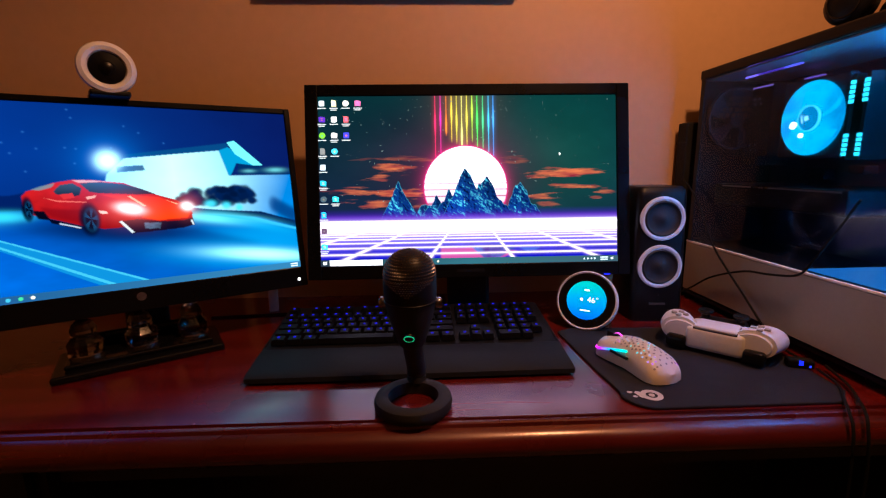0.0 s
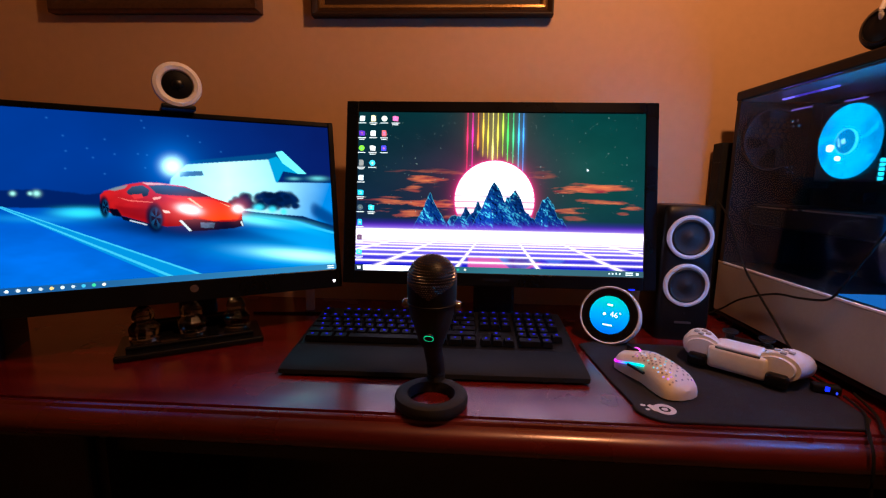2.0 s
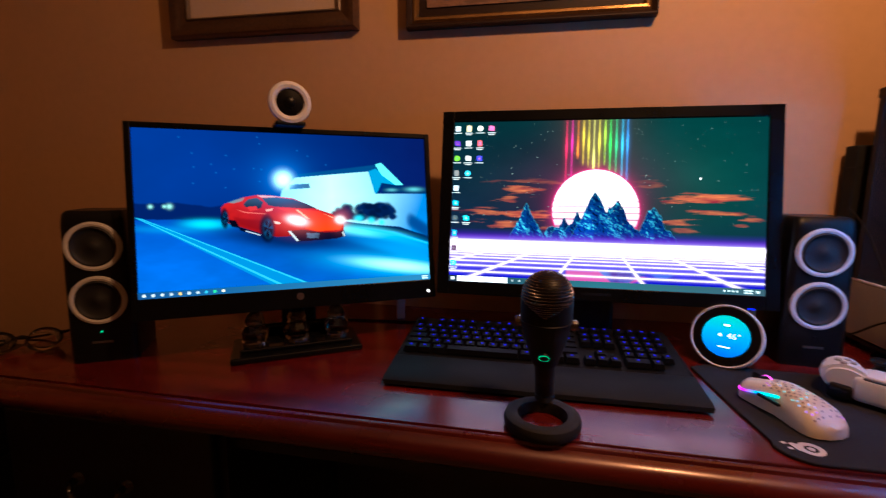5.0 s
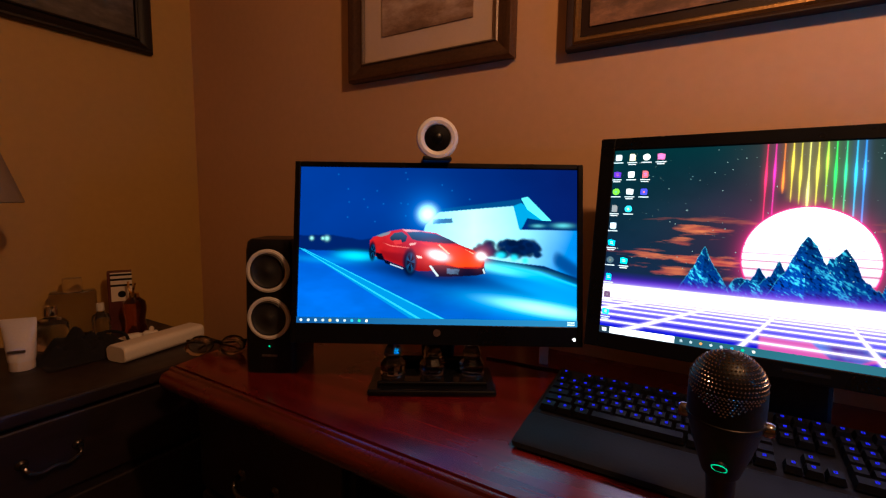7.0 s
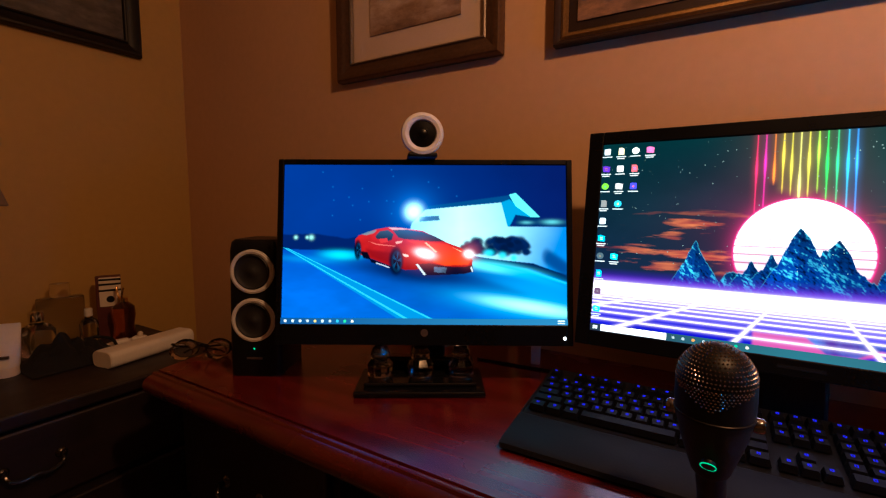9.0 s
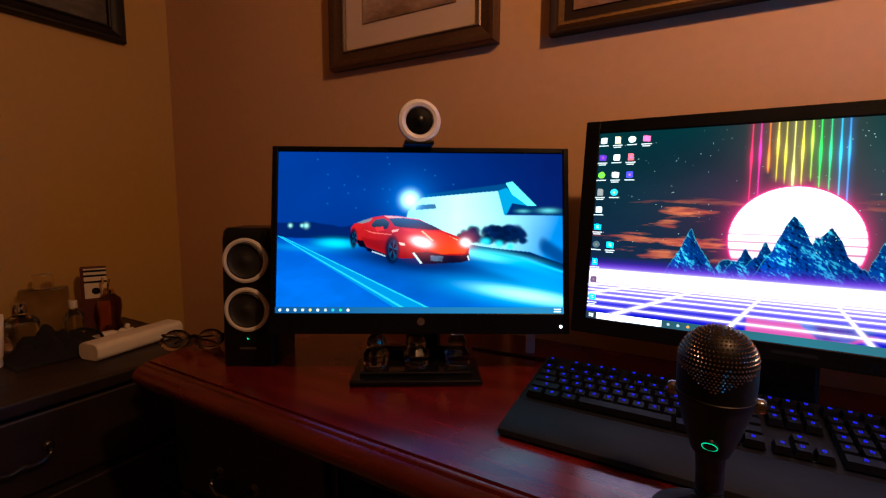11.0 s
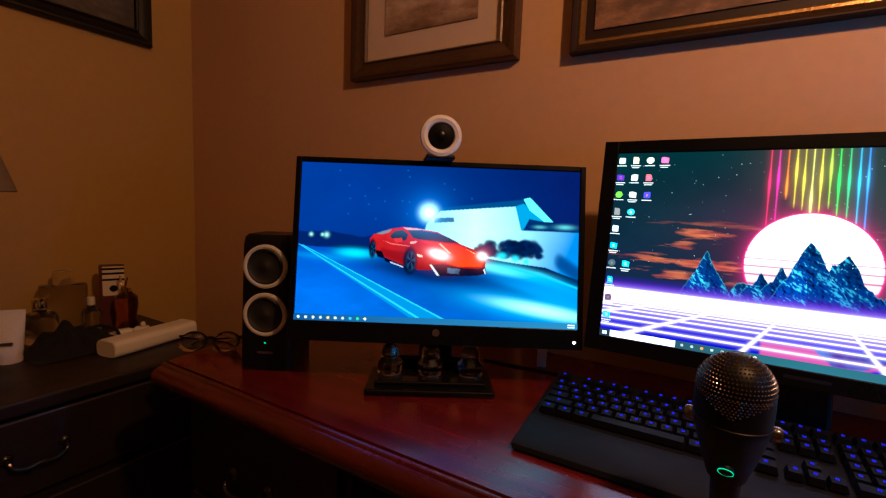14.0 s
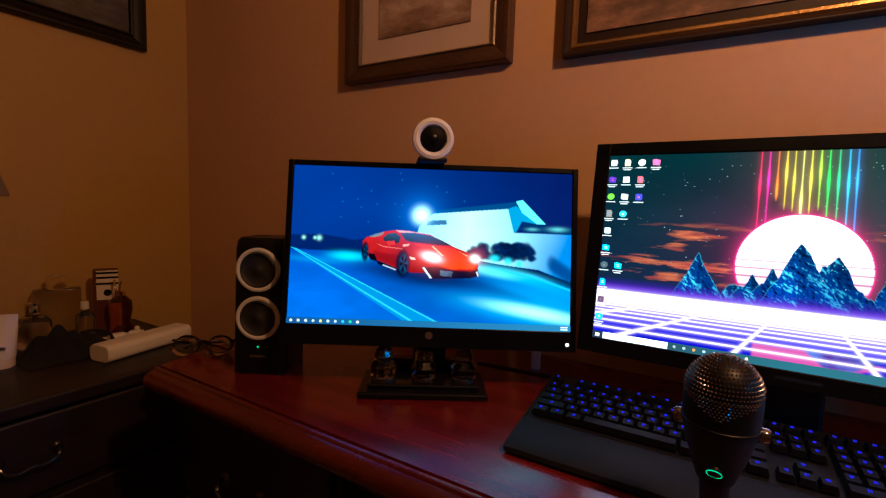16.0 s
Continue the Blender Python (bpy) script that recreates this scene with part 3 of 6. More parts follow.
    # lane marking
    c.shape([(0.0, 0.525), (0.018, 0.53), (0.56, 0.99), (0.43, 0.99)], tone(24, 138, 206), 0.6, 0.95)
    for p in ([(0.0, 0.525), (0.008, 0.527), (0.470, 0.99), (0.452, 0.99)], [(0.012, 0.53), (0.018, 0.53), (0.56, 0.99), (0.545, 0.99)]):
        c.shape(p, tone(70, 196, 232), 0.4, 0.9)
    # the car
    c.lay(0.92 * c.spot(0.46, 0.675, 0.21, 0.060, 6, 3), tone(4, 34, 84))
    body = c.mix((y - 0.40) / 0.26, tone(204, 34, 36), tone(150, 8, 16))
    body = body * (0.72 + 0.56 * c.noise(26, 20))[..., None]
    c.shape([(0.256, 0.471), (0.268, 0.447), (0.295, 0.436), (0.325, 0.41), (0.371, 0.395), (0.417, 0.398), (0.494, 0.417), (0.579, 0.489), (0.629, 0.522), (0.663, 0.569), (0.67, 0.60), (0.669, 0.640), (0.58, 0.66), (0.473, 0.66), (0.435, 0.663), (0.378, 0.637), (0.305, 0.588), (0.27, 0.566), (0.256, 0.518)], body, 0.6)
    c.shape([(0.278, 0.440), (0.300, 0.424), (0.332, 0.410), (0.322, 0.432), (0.295, 0.446)], tone(110, 140, 150), 0.7, 0.8)
    c.shape([(0.371, 0.397), (0.417, 0.399), (0.494, 0.418), (0.440, 0.409), (0.387, 0.412)], tone(225, 165, 170), 0.6)
    hood = c.mix((y - 0.48) / 0.14, tone(226, 46, 34), tone(255, 66, 14))
    c.shape([(0.43, 0.476), (0.506, 0.487), (0.579, 0.50), (0.64, 0.552), (0.664, 0.600), (0.655, 0.628), (0.572, 0.634), (0.53, 0.612), (0.549, 0.555), (0.49, 0.510)], hood, 1.2)
    c.shape([(0.290, 0.53), (0.345, 0.548), (0.392, 0.555), (0.378, 0.622), (0.31, 0.580)], tone(132, 12, 20), 2.2, 0.8)
    glass = c.mix((y - 0.41) / 0.08, tone(60, 80, 104), tone(8, 12, 34))
    c.shape([(0.387, 0.413), (0.44, 0.411), (0.494, 0.424), (0.54, 0.454), (0.573, 0.485), (0.518, 0.482), (0.426, 0.468), (0.408, 0.460)], glass, 0.6)
    c.shape([(0.326, 0.451), (0.341, 0.421), (0.371, 0.412), (0.391, 0.440), (0.384, 0.476), (0.365, 0.484), (0.33, 0.467)], glass, 0.6)
    c.shape([(0.338, 0.469), (0.368, 0.464), (0.372, 0.488), (0.346, 0.495)], tone(214, 48, 46), 0.5)
    for p, k in (([(0.500, 0.492), (0.507, 0.489), (0.545, 0.549), (0.539, 0.552)], (255, 190, 160)), ([(0.423, 0.561), (0.442, 0.568), (0.446, 0.581), (0.427, 0.579)], (255, 215, 205)), ([(0.398, 0.486), (0.424, 0.480), (0.418, 0.494), (0.400, 0.500)], (250, 175, 165)), ([(0.30, 0.482), (0.332, 0.500), (0.398, 0.512), (0.398, 0.517), (0.33, 0.506)], (240, 110, 100)), ([(0.600, 0.520), (0.632, 0.545), (0.628, 0.548)], (255, 190, 150))):
        c.shape(p, tone(*k), 0.5, 0.9)
    c.shape([(0.272, 0.545), (0.300, 0.552), (0.312, 0.600), (0.285, 0.590)], tone(10, 10, 26), 0.8)
    c.shape([(0.305, 0.588), (0.378, 0.637), (0.378, 0.656), (0.313, 0.616)], tone(8, 12, 34), 0.6)
    c.shape([(0.330, 0.616), (0.378, 0.645), (0.377, 0.652), (0.330, 0.623)], tone(190, 205, 225), 0.5)
    c.shape([(0.469, 0.627), (0.519, 0.620), (0.58, 0.640), (0.641, 0.643), (0.669, 0.629), (0.673, 0.672), (0.641, 0.686), (0.58, 0.692), (0.50, 0.697)], tone(12, 16, 40), 0.7)
    c.shape([(0.534, 0.642), (0.58, 0.647), (0.575, 0.680), (0.535, 0.676)], tone(80, 110, 140) * (0.3 + 1.2 * c.noise(60, 60, 2))[..., None], 0.6, 0.8)
    for p in ([(0.470, 0.628), (0.478, 0.625), (0.506, 0.691), (0.499, 0.695)], [(0.662, 0.645), (0.667, 0.640), (0.672, 0.670), (0.668, 0.674)]):
        c.shape(p, tone(215, 232, 240), 0.5)
    for cx, cy, rx, ry in ((0.4005, 0.605, 0.026, 0.090), (0.265, 0.538, 0.013, 0.064)):
        c.lay(c.spot(cx, cy, rx, ry, 0, 9), tone(6, 14, 38))
        c.lay(0.75 * c.spot(cx + 0.003, cy + 0.004, rx * 0.66, ry * 0.70, 0, 8), tone(20, 76, 120))
        ang = np.arctan2((y - cy) / ry, (x - cx - 0.003) / rx)
        c.lay(c.spot(cx + 0.003, cy + 0.004, rx * 0.62, ry * 0.66, 0, 8) * (np.cos(5 * ang + 0.6) < 0.3), tone(4, 14, 36))
    for cx, cy, rx, ry in ((0.503, 0.560, 0.036, 0.040), (0.657, 0.562, 0.018, 0.034)):
        c.a += tone(255, 110, 100)[None, None] * (0.5 * c.spot(cx, cy, rx * 1.7, ry * 1.7, 8))[..., None]
        c.lay(c.spot(cx, cy, rx, ry * 0.75, 14, 2.8), tone(255, 236, 240) * 1.6)
    # street lamp
    c.a += tone(6, 130, 230)[None, None] * (1.0 * c.spot(0.462, 0.297, 0.045, 0.08, 0, 1.1))[..., None]
    c.lay(c.spot(0.462, 0.297, 0.030, 0.053, 0, 2.6), tone(190, 255, 255) * 1.8)
    for px, k in ((0.045, 0.006), (0.085, 0.005), (0.10, 0.008)):
        c.lay(c.spot(px, 0.461, k, k * 1.8), tone(170, 255, 240))
    return c


def sunset_picture():
    """A white neon sun over dark mountains and a glowing grid."""
    c = Canvas(640, 360, 9)
    x, y = c.x, c.y
    k = 16 / 9
    c.a[:] = c.mix(y / 0.7, tone(14, 50, 54), tone(26, 40, 66))
    c.lay(0.8 * c.spot(0.82, 0.36, 0.26, 0.40), tone(18, 78, 70))
    c.lay(0.5 * c.spot(0.22, 0.30, 0.20, 0.30), tone(20, 46, 56))
    c.lay(0.5 * c.spot(0.487, 0.42, 0.22, 0.22), tone(96, 34, 70))
    c.a *= (0.8 + 0.4 * c.noise(7, 6))[..., None]
    wisps, streaks = c.noise(14, 60, 5), c.noise(20, 80, 3)
    for cx, cy, rx, ry, v in ((0.10, 0.560, 0.080, 0.020, 0.8), (0.27, 0.572, 0.085, 0.024, 1.0), (0.17, 0.635, 0.055, 0.022, 0.8), (0.26, 0.425, 0.070, 0.020, 0.9), (0.20, 0.478, 0.035, 0.020, 0.7), (0.30, 0.370, 0.11, 0.020, 0.35), (0.33, 0.655, 0.030, 0.015, 0.5), (0.79, 0.462, 0.095, 0.028, 1.0), (0.88, 0.452, 0.085, 0.018, 0.9), (0.85, 0.550, 0.075, 0.020, 0.8), (0.74, 0.600, 0.045, 0.018, 0.7), (0.76, 0.645, 0.04, 0.014, 0.5), (0.96, 0.572, 0.030, 0.014, 0.6), (0.66, 0.385, 0.05, 0.03, 0.3), (0.93, 0.615, 0.020, 0.010, 0.5)):
        m = np.clip(c.spot(cx, cy, rx * 1.15, ry * 1.25, 1.5, 2.0) * 2.6 - 2.6 * np.clip(wisps * 1.6 - 0.35, 0, 1), 0, 1)
        c.lay(m * v * 0.9, c.mix(streaks * 1.5 - 0.3, tone(150, 44, 62), tone(246, 132, 84)))
    # beams of light
    hues = ((0.388, (235, 30, 90), 0.36), (0.406, (235, 30, 150), 0.34), (0.425, (240, 120, 30), 0.22), (0.443, (245, 205, 60), 0.26), (0.460, (225, 205, 60), 0.27), (0.477, (255, 245, 120), 0.31), (0.494, (240, 225, 70), 0.28), (0.512, (170, 220, 60), 0.26), (0.529, (60, 235, 90), 0.30), (0.548, (60, 205, 130), 0.31), (0.567, (60, 190, 240), 0.34), (0.583, (60, 150, 245), 0.37))
    c.a += tone(120, 70, 50)[None, None] * (0.35 * c.spot(0.486, 0.06, 0.11, 0.34))[..., None]
    for bx, hue, end in hues:
        mid = c.rng.uniform(0.05, 0.24)
        along = np.clip((end + 0.02 - y) / 0.03, 0, 1) * (0.75 + 0.8 * np.exp(-((y - mid) / 0.06) ** 2))
        wide = 0.0012 * (1 + 0.9 * np.exp(-((y - mid) / 0.06) ** 2))
        c.a += tone(*hue)[None, None] * (along * (1.5 * np.exp(-((x - bx) / wide) ** 2) + 0.16 * np.exp(-((x - bx) / 0.009) ** 2)))[..., None]
    # sun
    cx, cy, r = 0.487, 0.545, 0.140
    d = np.sqrt((x - cx) ** 2 + ((y - cy) / k) ** 2)
    c.a += tone(235, 40, 120)[None, None] * (0.5 * np.exp(-np.maximum(d - r, 0) / 0.013))[..., None]
    disc = np.clip((r - d) * 640 + 0.5, 0, 1)
    c.lay(disc, c.mix((y - 0.47) / 0.24, tone(255, 236, 246) * 2.6, tone(255, 96, 176)))
    c.lay(np.exp(-((d - r) * 640 / 1.3) ** 2), tone(255, 50, 140))
    for i, sy in enumerate((0.485, 0.520, 0.556, 0.595, 0.640)):
        c.lay(disc * np.exp(-((y - sy) / (0.003 + 0.0009 * i)) ** 2) * 0.85, tone(150, 30, 90))
    # mountains
    rock, fine = c.noise(20, 13, 5), c.noise(90, 60, 2)
    gx = np.gradient(rock, axis=1) * 26 + np.gradient(fine, axis=1) * 2 - np.gradient(rock, axis=0) * 16
    for x0, x1, top, px, lit in ((0.195, 0.330, 0.500, 0.262, 0.9), (0.300, 0.430, 0.648, 0.350, 0.7), (0.61, 0.755, 0.520, 0.672, 0.8), (0.333, 0.460, 0.580, 0.388, 0.9), (0.37, 0.50, 0.540, 0.430, 0.7), (0.455, 0.665, 0.485, 0.560, 0.55), (0.40, 0.580, 0.425, 0.484, 1.0)):
        jag = 0.20 * (c.noise(26, 1, 5)[:1] - 0.5)
        side = np.where(x < px, (px - x) / (px - x0), (x - px) / (x1 - px))
        edge = top + (0.745 - top) * np.clip(side, 0, 1.2) ** 1.1 + jag * np.clip(side * 3, 0.2, 1) * np.clip(1.15 - side, 0, 1)
        m = np.clip((y - edge) * 360 + 0.5, 0, 1) * (side < 1.1)
        ramp = np.where(x < px, 1.0, 0.35) * lit
        base = c.mix((y - top) / 0.3, tone(18, 56, 104), tone(24, 76, 190)) * (0.5 + 0.5 * ramp)[..., None]
        c.lay(m, base)
        c.lay(m * np.clip(gx * 1.6 - 0.5, 0, 1) * (0.25 + 0.75 * ramp), tone(84, 214, 250) * 1.2)
        c.lay(m * np.clip(-gx * 1.3 - 0.35, 0, 1), tone(8, 24, 58))
        c.lay(np.exp(-((y - edge) * 360 / 0.9) ** 2) * (side < 1.0) * 0.6 * lit, tone(80, 190, 228))
    # plain
    c.lay(np.clip((y - 0.665) / 0.06, 0, 1) * 0.75, tone(58, 26, 170))
    depth = np.clip((y - 0.735) / 0.23, 0, 1)
    plain = c.mix(depth / 0.45, tone(226, 206, 255) * 1.6, tone(96, 78, 244))
    plain = np.where((depth > 0.45)[..., None], c.mix((depth - 0.45) / 0.4, tone(96, 78, 244), tone(26, 26, 196)), plain)
    c.lay(np.clip((y - 0.732) * 360, 0, 1), plain * (0.8 + 0.4 * c.noise(30, 16, 3))[..., None])
    line = 0 * x
    for sy in (0.803, 0.815, 0.829, 0.846, 0.868, 0.897, 0.935):
        wd = 0.0022 + 0.0016 * (sy - 0.8) / 0.13
        line = np.maximum(line, np.exp(-((y - sy) / wd) ** 2) + 0.22 * np.exp(-((y - sy) / 0.010) ** 2))
    f = (y - 0.785) / 0.18
    for i in range(-16, 17):
        lx = 0.5025 + (i + 0.5) * (0.128 + (0.283 - 0.128) * f)
        wd = 0.0022 + 0.0026 * np.clip(f, 0, 1)
        slope = np.sqrt(1 + ((i + 0.5) * 0.155 / 0.18 * k) ** 2)
        line = np.maximum(line, (np.exp(-((x - lx) / (wd * slope)) ** 2) + 0.18 * np.exp(-((x - lx) / (0.008 * slope)) ** 2)) * (f > 0))
    # mirrored sun and peaks in the plain
    c.shape([(0.40, 0.905), (0.57, 0.900), (0.66, 0.930), (0.60, 0.97), (0.40, 0.97)], tone(226, 92, 160), 1.5, 0.85)
    c.shape([(0.50, 0.893), (0.545, 0.965), (0.60, 0.965), (0.655, 0.905), (0.60, 0.885)], c.mix(rock * 2 - 0.6, tone(38, 34, 150), tone(60, 130, 226)), 1.2, 0.9)
    c.shape([(0.66, 0.90), (0.70, 0.945), (0.74, 0.905)], tone(70, 120, 226), 1.5, 0.6)
    c.lay(np.clip(line, 0, 1), tone(255, 232, 255) * 1.5)
    c.lay(np.exp(-((y - 0.765) / 0.026) ** 2), tone(255, 240, 255) * 2.6)
    c.lay(0.5 * np.exp(-((y - 0.722) / 0.018) ** 2), tone(120, 50, 232))
    return c


def monitor_left():
    w, h = 0.474, 0.2667
    t = thing("monitor", "thin-bezelled black monitor showing a red sports car at night", "monitor", basis((-0.568, 0.626, 0.871), (0.859, 0.512), 8.5))
    monitor_shell(t, w, h, 0.0095, 0.009, 0.034, 0.045, M_BEZEL)
    s = street_picture().screen(w, h, t, "lit screen with a night street picture", 1.25)
    L = lambda name, shapes, k, mat: layer(s, name, shapes, k, mat, w, h)
    L("taskbar", [rect(0, 1, 0.962, 1)], 22, glow_ramp("screen_task", [(0, (0.006, 0.045, 0.14)), (1, (0.02, 0.13, 0.26))], 0))
    cols = [(0.7, 0.8, 0.9), (0.6, 0.7, 0.8), (0.6, 0.7, 0.8), (0.5, 0.6, 0.7), (0.8, 0.55, 0.2), (0.6, 0.7, 0.8), (0.5, 0.6, 0.7), (0.05, 0.45, 0.7), (0.05, 0.6, 0.3), (0.9, 0.85, 0.7)]
    for i, c in enumerate(cols):
        L("taskbar_icon", [oval(0.017 + 0.026 * i, 0.981, 0.0056, 0.0098, 6 + 2 * (i % 3))], 23, glow("icon", c, 0.7))
    L("clock_bar", [rect(0.965, 0.99, 0.970, 0.978), rect(0.965, 0.99, 0.984, 0.992)], 23, glow("clock", (0.5, 0.65, 0.75)))
    part("badge", lathe([(0, 0), (0.0062, 0), (0.0062, 0.0008), (0, 0.001)], 20), M_PEWTER, t, "round metal badge", m=pose(0.238, -0.0135, 0.0042))
    part("power_light", lathe([(0, 0), (0.0028, 0), (0.002, 0.0008), (0, 0.001)], 12), G_WHITE, t, "white power light", m=pose(0.469, -0.0215, 0.0042))
    part("stand_neck", box(0.205, 0.271, -0.084, 0.06, -0.165, -0.135, 0.006), M_BLACK, t)
    part("stand_arm", box(0.205, 0.271, 0.005, 0.055, -0.1349, -0.0455, 0.004), M_BLACK, t)
    b = part("stand_foot", box(0.155, 0.321, -0.006, 0.006, -0.09, 0.09, 0.004), M_GLOSS, t)
    b.matrix_basis = pose(0, -0.0832, -0.150, -8.5)
    return t


def monitor_centre():
    w, h = 0.531, 0.299
    t = thing("monitor", "black monitor showing a neon sunset grid desktop", "monitor", basis((-0.1225, 0.864, 0.871), (1.0, -0.006), 9.5))
    monitor_shell(t, w, h, 0.0225, 0.020, 0.024, 0.05, M_BEZEL)
    s = sunset_picture().screen(w, h, t, "lit screen with a neon sunset picture and icons", 1.15)
    L = lambda name, shapes, k, mat: layer(s, name, shapes, k, mat, w, h)
    rng = random.Random(11)
    L("star", [rect(x, x + d, y, y + d * 1.7) for x, y, d in [(rng.uniform(0.03, 0.99), rng.uniform(0.01, 0.62), rng.choice((0.001, 0.0014, 0.0022))) for _ in range(230)]], 1, glow("star_white", (0.22, 0.30, 0.28)))
    # desktop furniture
    L("taskbar", [rect(0, 1, 0.963, 1)], 16, glow_ramp("task", [(0.0, (0.012, 0.02, 0.03)), (0.5, (0.018, 0.09, 0.12)), (1.0, (0.025, 0.06, 0.08))], 0))
    L("search_box", [rect(0.03, 0.205, 0.965, 0.998)], 17, glow("search", (1.0, 1.0, 1.0), 1.1))
    L("start_icon", [rect(0.008, 0.014, 0.973, 0.981), rect(0.015, 0.021, 0.973, 0.981), rect(0.008, 0.014, 0.983, 0.991), rect(0.015, 0.021, 0.983, 0.991)], 17, glow("start", (0.7, 0.75, 0.8)))
    for i, c in enumerate([(0.5, 0.6, 0.65), (0.5, 0.6, 0.65), (0.8, 0.35, 0.1), (0.6, 0.7, 0.75), (0.5, 0.6, 0.65), (0.04, 0.4, 0.6), (0.03, 0.55, 0.3), (0.9, 0.85, 0.7)]):
        L("taskbar_icon", [oval(0.222 + 0.024 * i, 0.981, 0.0042, 0.0075, 5 + 2 * (i % 3))], 17, glow("icon", c, 0.6))
    L("tray_icons", [oval(0.885 + 0.012 * i, 0.981, 0.003, 0.006, 8) for i in range(4)] + [rect(0.94, 0.965, 0.971, 0.978), rect(0.94, 0.965, 0.984, 0.991), rect(0.975, 0.984, 0.974, 0.988)], 17, glow("tray", (0.55, 0.7, 0.75)))
    L("pointer", [[(0.803, 0.342), (0.803, 0.360), (0.806, 0.355), (0.810, 0.354)]], 17, glow("pointer", (1, 1, 1)))
    icons = [[(0.5, 0.55, 0.6), (0.85, 0.7, 0.4), (0.85, 0.8, 0.7), (0.6, 0.12, 0.3)], [(0.08, 0.02, 0.35), (0.9, 0.9, 0.9), (0.6, 0.1, 0.12)], [(0.15, 0.45, 0.03), (0.5, 0.5, 0.5), (0.05, 0.05, 0.7)], [(0.18, 0.18, 0.18), (0.05, 0.5, 0.75)], [(0.5, 0.6, 0.7)], [(0.02, 0.4, 0.65)], [(0.05, 0.08, 0.1), (0.03, 0.5, 0.6)], [(0.02, 0.35, 0.6)], [(0.1, 0.05, 0.1)], [(0.03, 0.45, 0.6)]]
    white = glow("icon_caption", (0.50, 0.52, 0.54))
    for row, cs in enumerate(icons):
        for col, c in enumerate(cs):
            x, y = 0.014 + 0.0395 * col, 0.045 + 0.0935 * row
            form = (row * 3 + col) % 4
            outline = [(x + 1.35 * (px - x), y + 1.3 * (py - y)) for px, py in (rounded(x - 0.0068, x + 0.0068, y - 0.014, y + 0.012, 0.003, 2), [(x - 0.006, y - 0.016), (x + 0.003, y - 0.016), (x + 0.006, y - 0.010), (x + 0.006, y + 0.013), (x - 0.006, y + 0.013)], oval(x, y - 0.001, 0.0078, 0.0138, 14), [(x - 0.008, y - 0.012), (x - 0.002, y - 0.015), (x + 0.008, y - 0.010), (x + 0.007, y + 0.012), (x - 0.007, y + 0.010)])[form]]
            L("desktop_icon", [outline], 18, glow("icon", c, 1.1))
            L("icon_mark", [rect(x - 0.004, x + 0.003, y - 0.008, y - 0.004), rect(x - 0.003, x + 0.004, y + 0.001, y + 0.005)] if form % 2 else [oval(x, y, 0.003, 0.006, 8)], 19, glow("icon_mark", tuple(min(1, 0.08 + 0.8 * v) for v in c[::-1])))
            L("icon_caption", [rect(x - 0.014, x + 0.014, y + 0.024, y + 0.0295)] + ([rect(x - 0.011, x + 0.010, y + 0.034, y + 0.0395)] if (row + col) % 2 else []), 18, white)
    part("brand_plate", box(0.24, 0.29, -0.014, -0.009, 0.0041, 0.0046), M_GREY, t, "faint grey maker's plate")
    part("power_light", box(0.505, 0.515, -0.0235, -0.0215, 0.0041, 0.006), G_BLUE, t, "tiny blue power light")
    part("stand_neck", box(0.225, 0.305, -0.098, 0.08, -0.085, -0.051, 0.006), M_BLACK, t)
    b = part("stand_foot", box(0.15, 0.38, -0.006, 0.006, -0.16, 0.03, 0.004), M_BLACK, t)
    b.matrix_basis = pose(0, -0.101, -0.03, -9.5)
    return t


monitor_left()
monitor_centre()


# ---- webcam ----
def webcam():
    t = thing("webcam", "black webcam with a white ring light on the monitor", "webcam", basis((-0.378, 0.763, 1.1445), (0.79, 0.613), 2.0))
    ring = part("ring_light", lathe([(0.0215, 0.0), (0.0230, 0.004), (0.028, 0.006), (0.0330, 0.004), (0.0345, 0.0), (0.033, -0.006), (0.022, -0.006), (0.0215, 0.0)], 40, Matrix.Translation((0, 0.037, 0.012))), M_WHITE, t, "white diffuser ring", True)
    part("body", lathe([(0, 0.003), (0.009, 0.003), (0.0095, 0.0015), (0.0214, 0.0005), (0.0214, -0.02), (0.014, -0.032), (0, -0.034)], 36, Matrix.Translation((0, 0.037, 0.012))), M_LENS, t, smooth=True)
    part("lens", lathe([(0, 0.0045), (0.005, 0.004), (0.0075, 0.0031), (0.0075, 0.001), (0, 0.001)], 24, Matrix.Translation((0, 0.037, 0.0125))), M_LENS, t, smooth=True)
    part("neck", box(-0.006, 0.006, 0.004, 0.020, -0.012, 0.0, 0.002), M_BLACK, t)
    part("clip", box(-0.024, 0.024, -0.0005, 0.0075, -0.045, 0.016, 0.003), M_BLACK, t)


webcam()


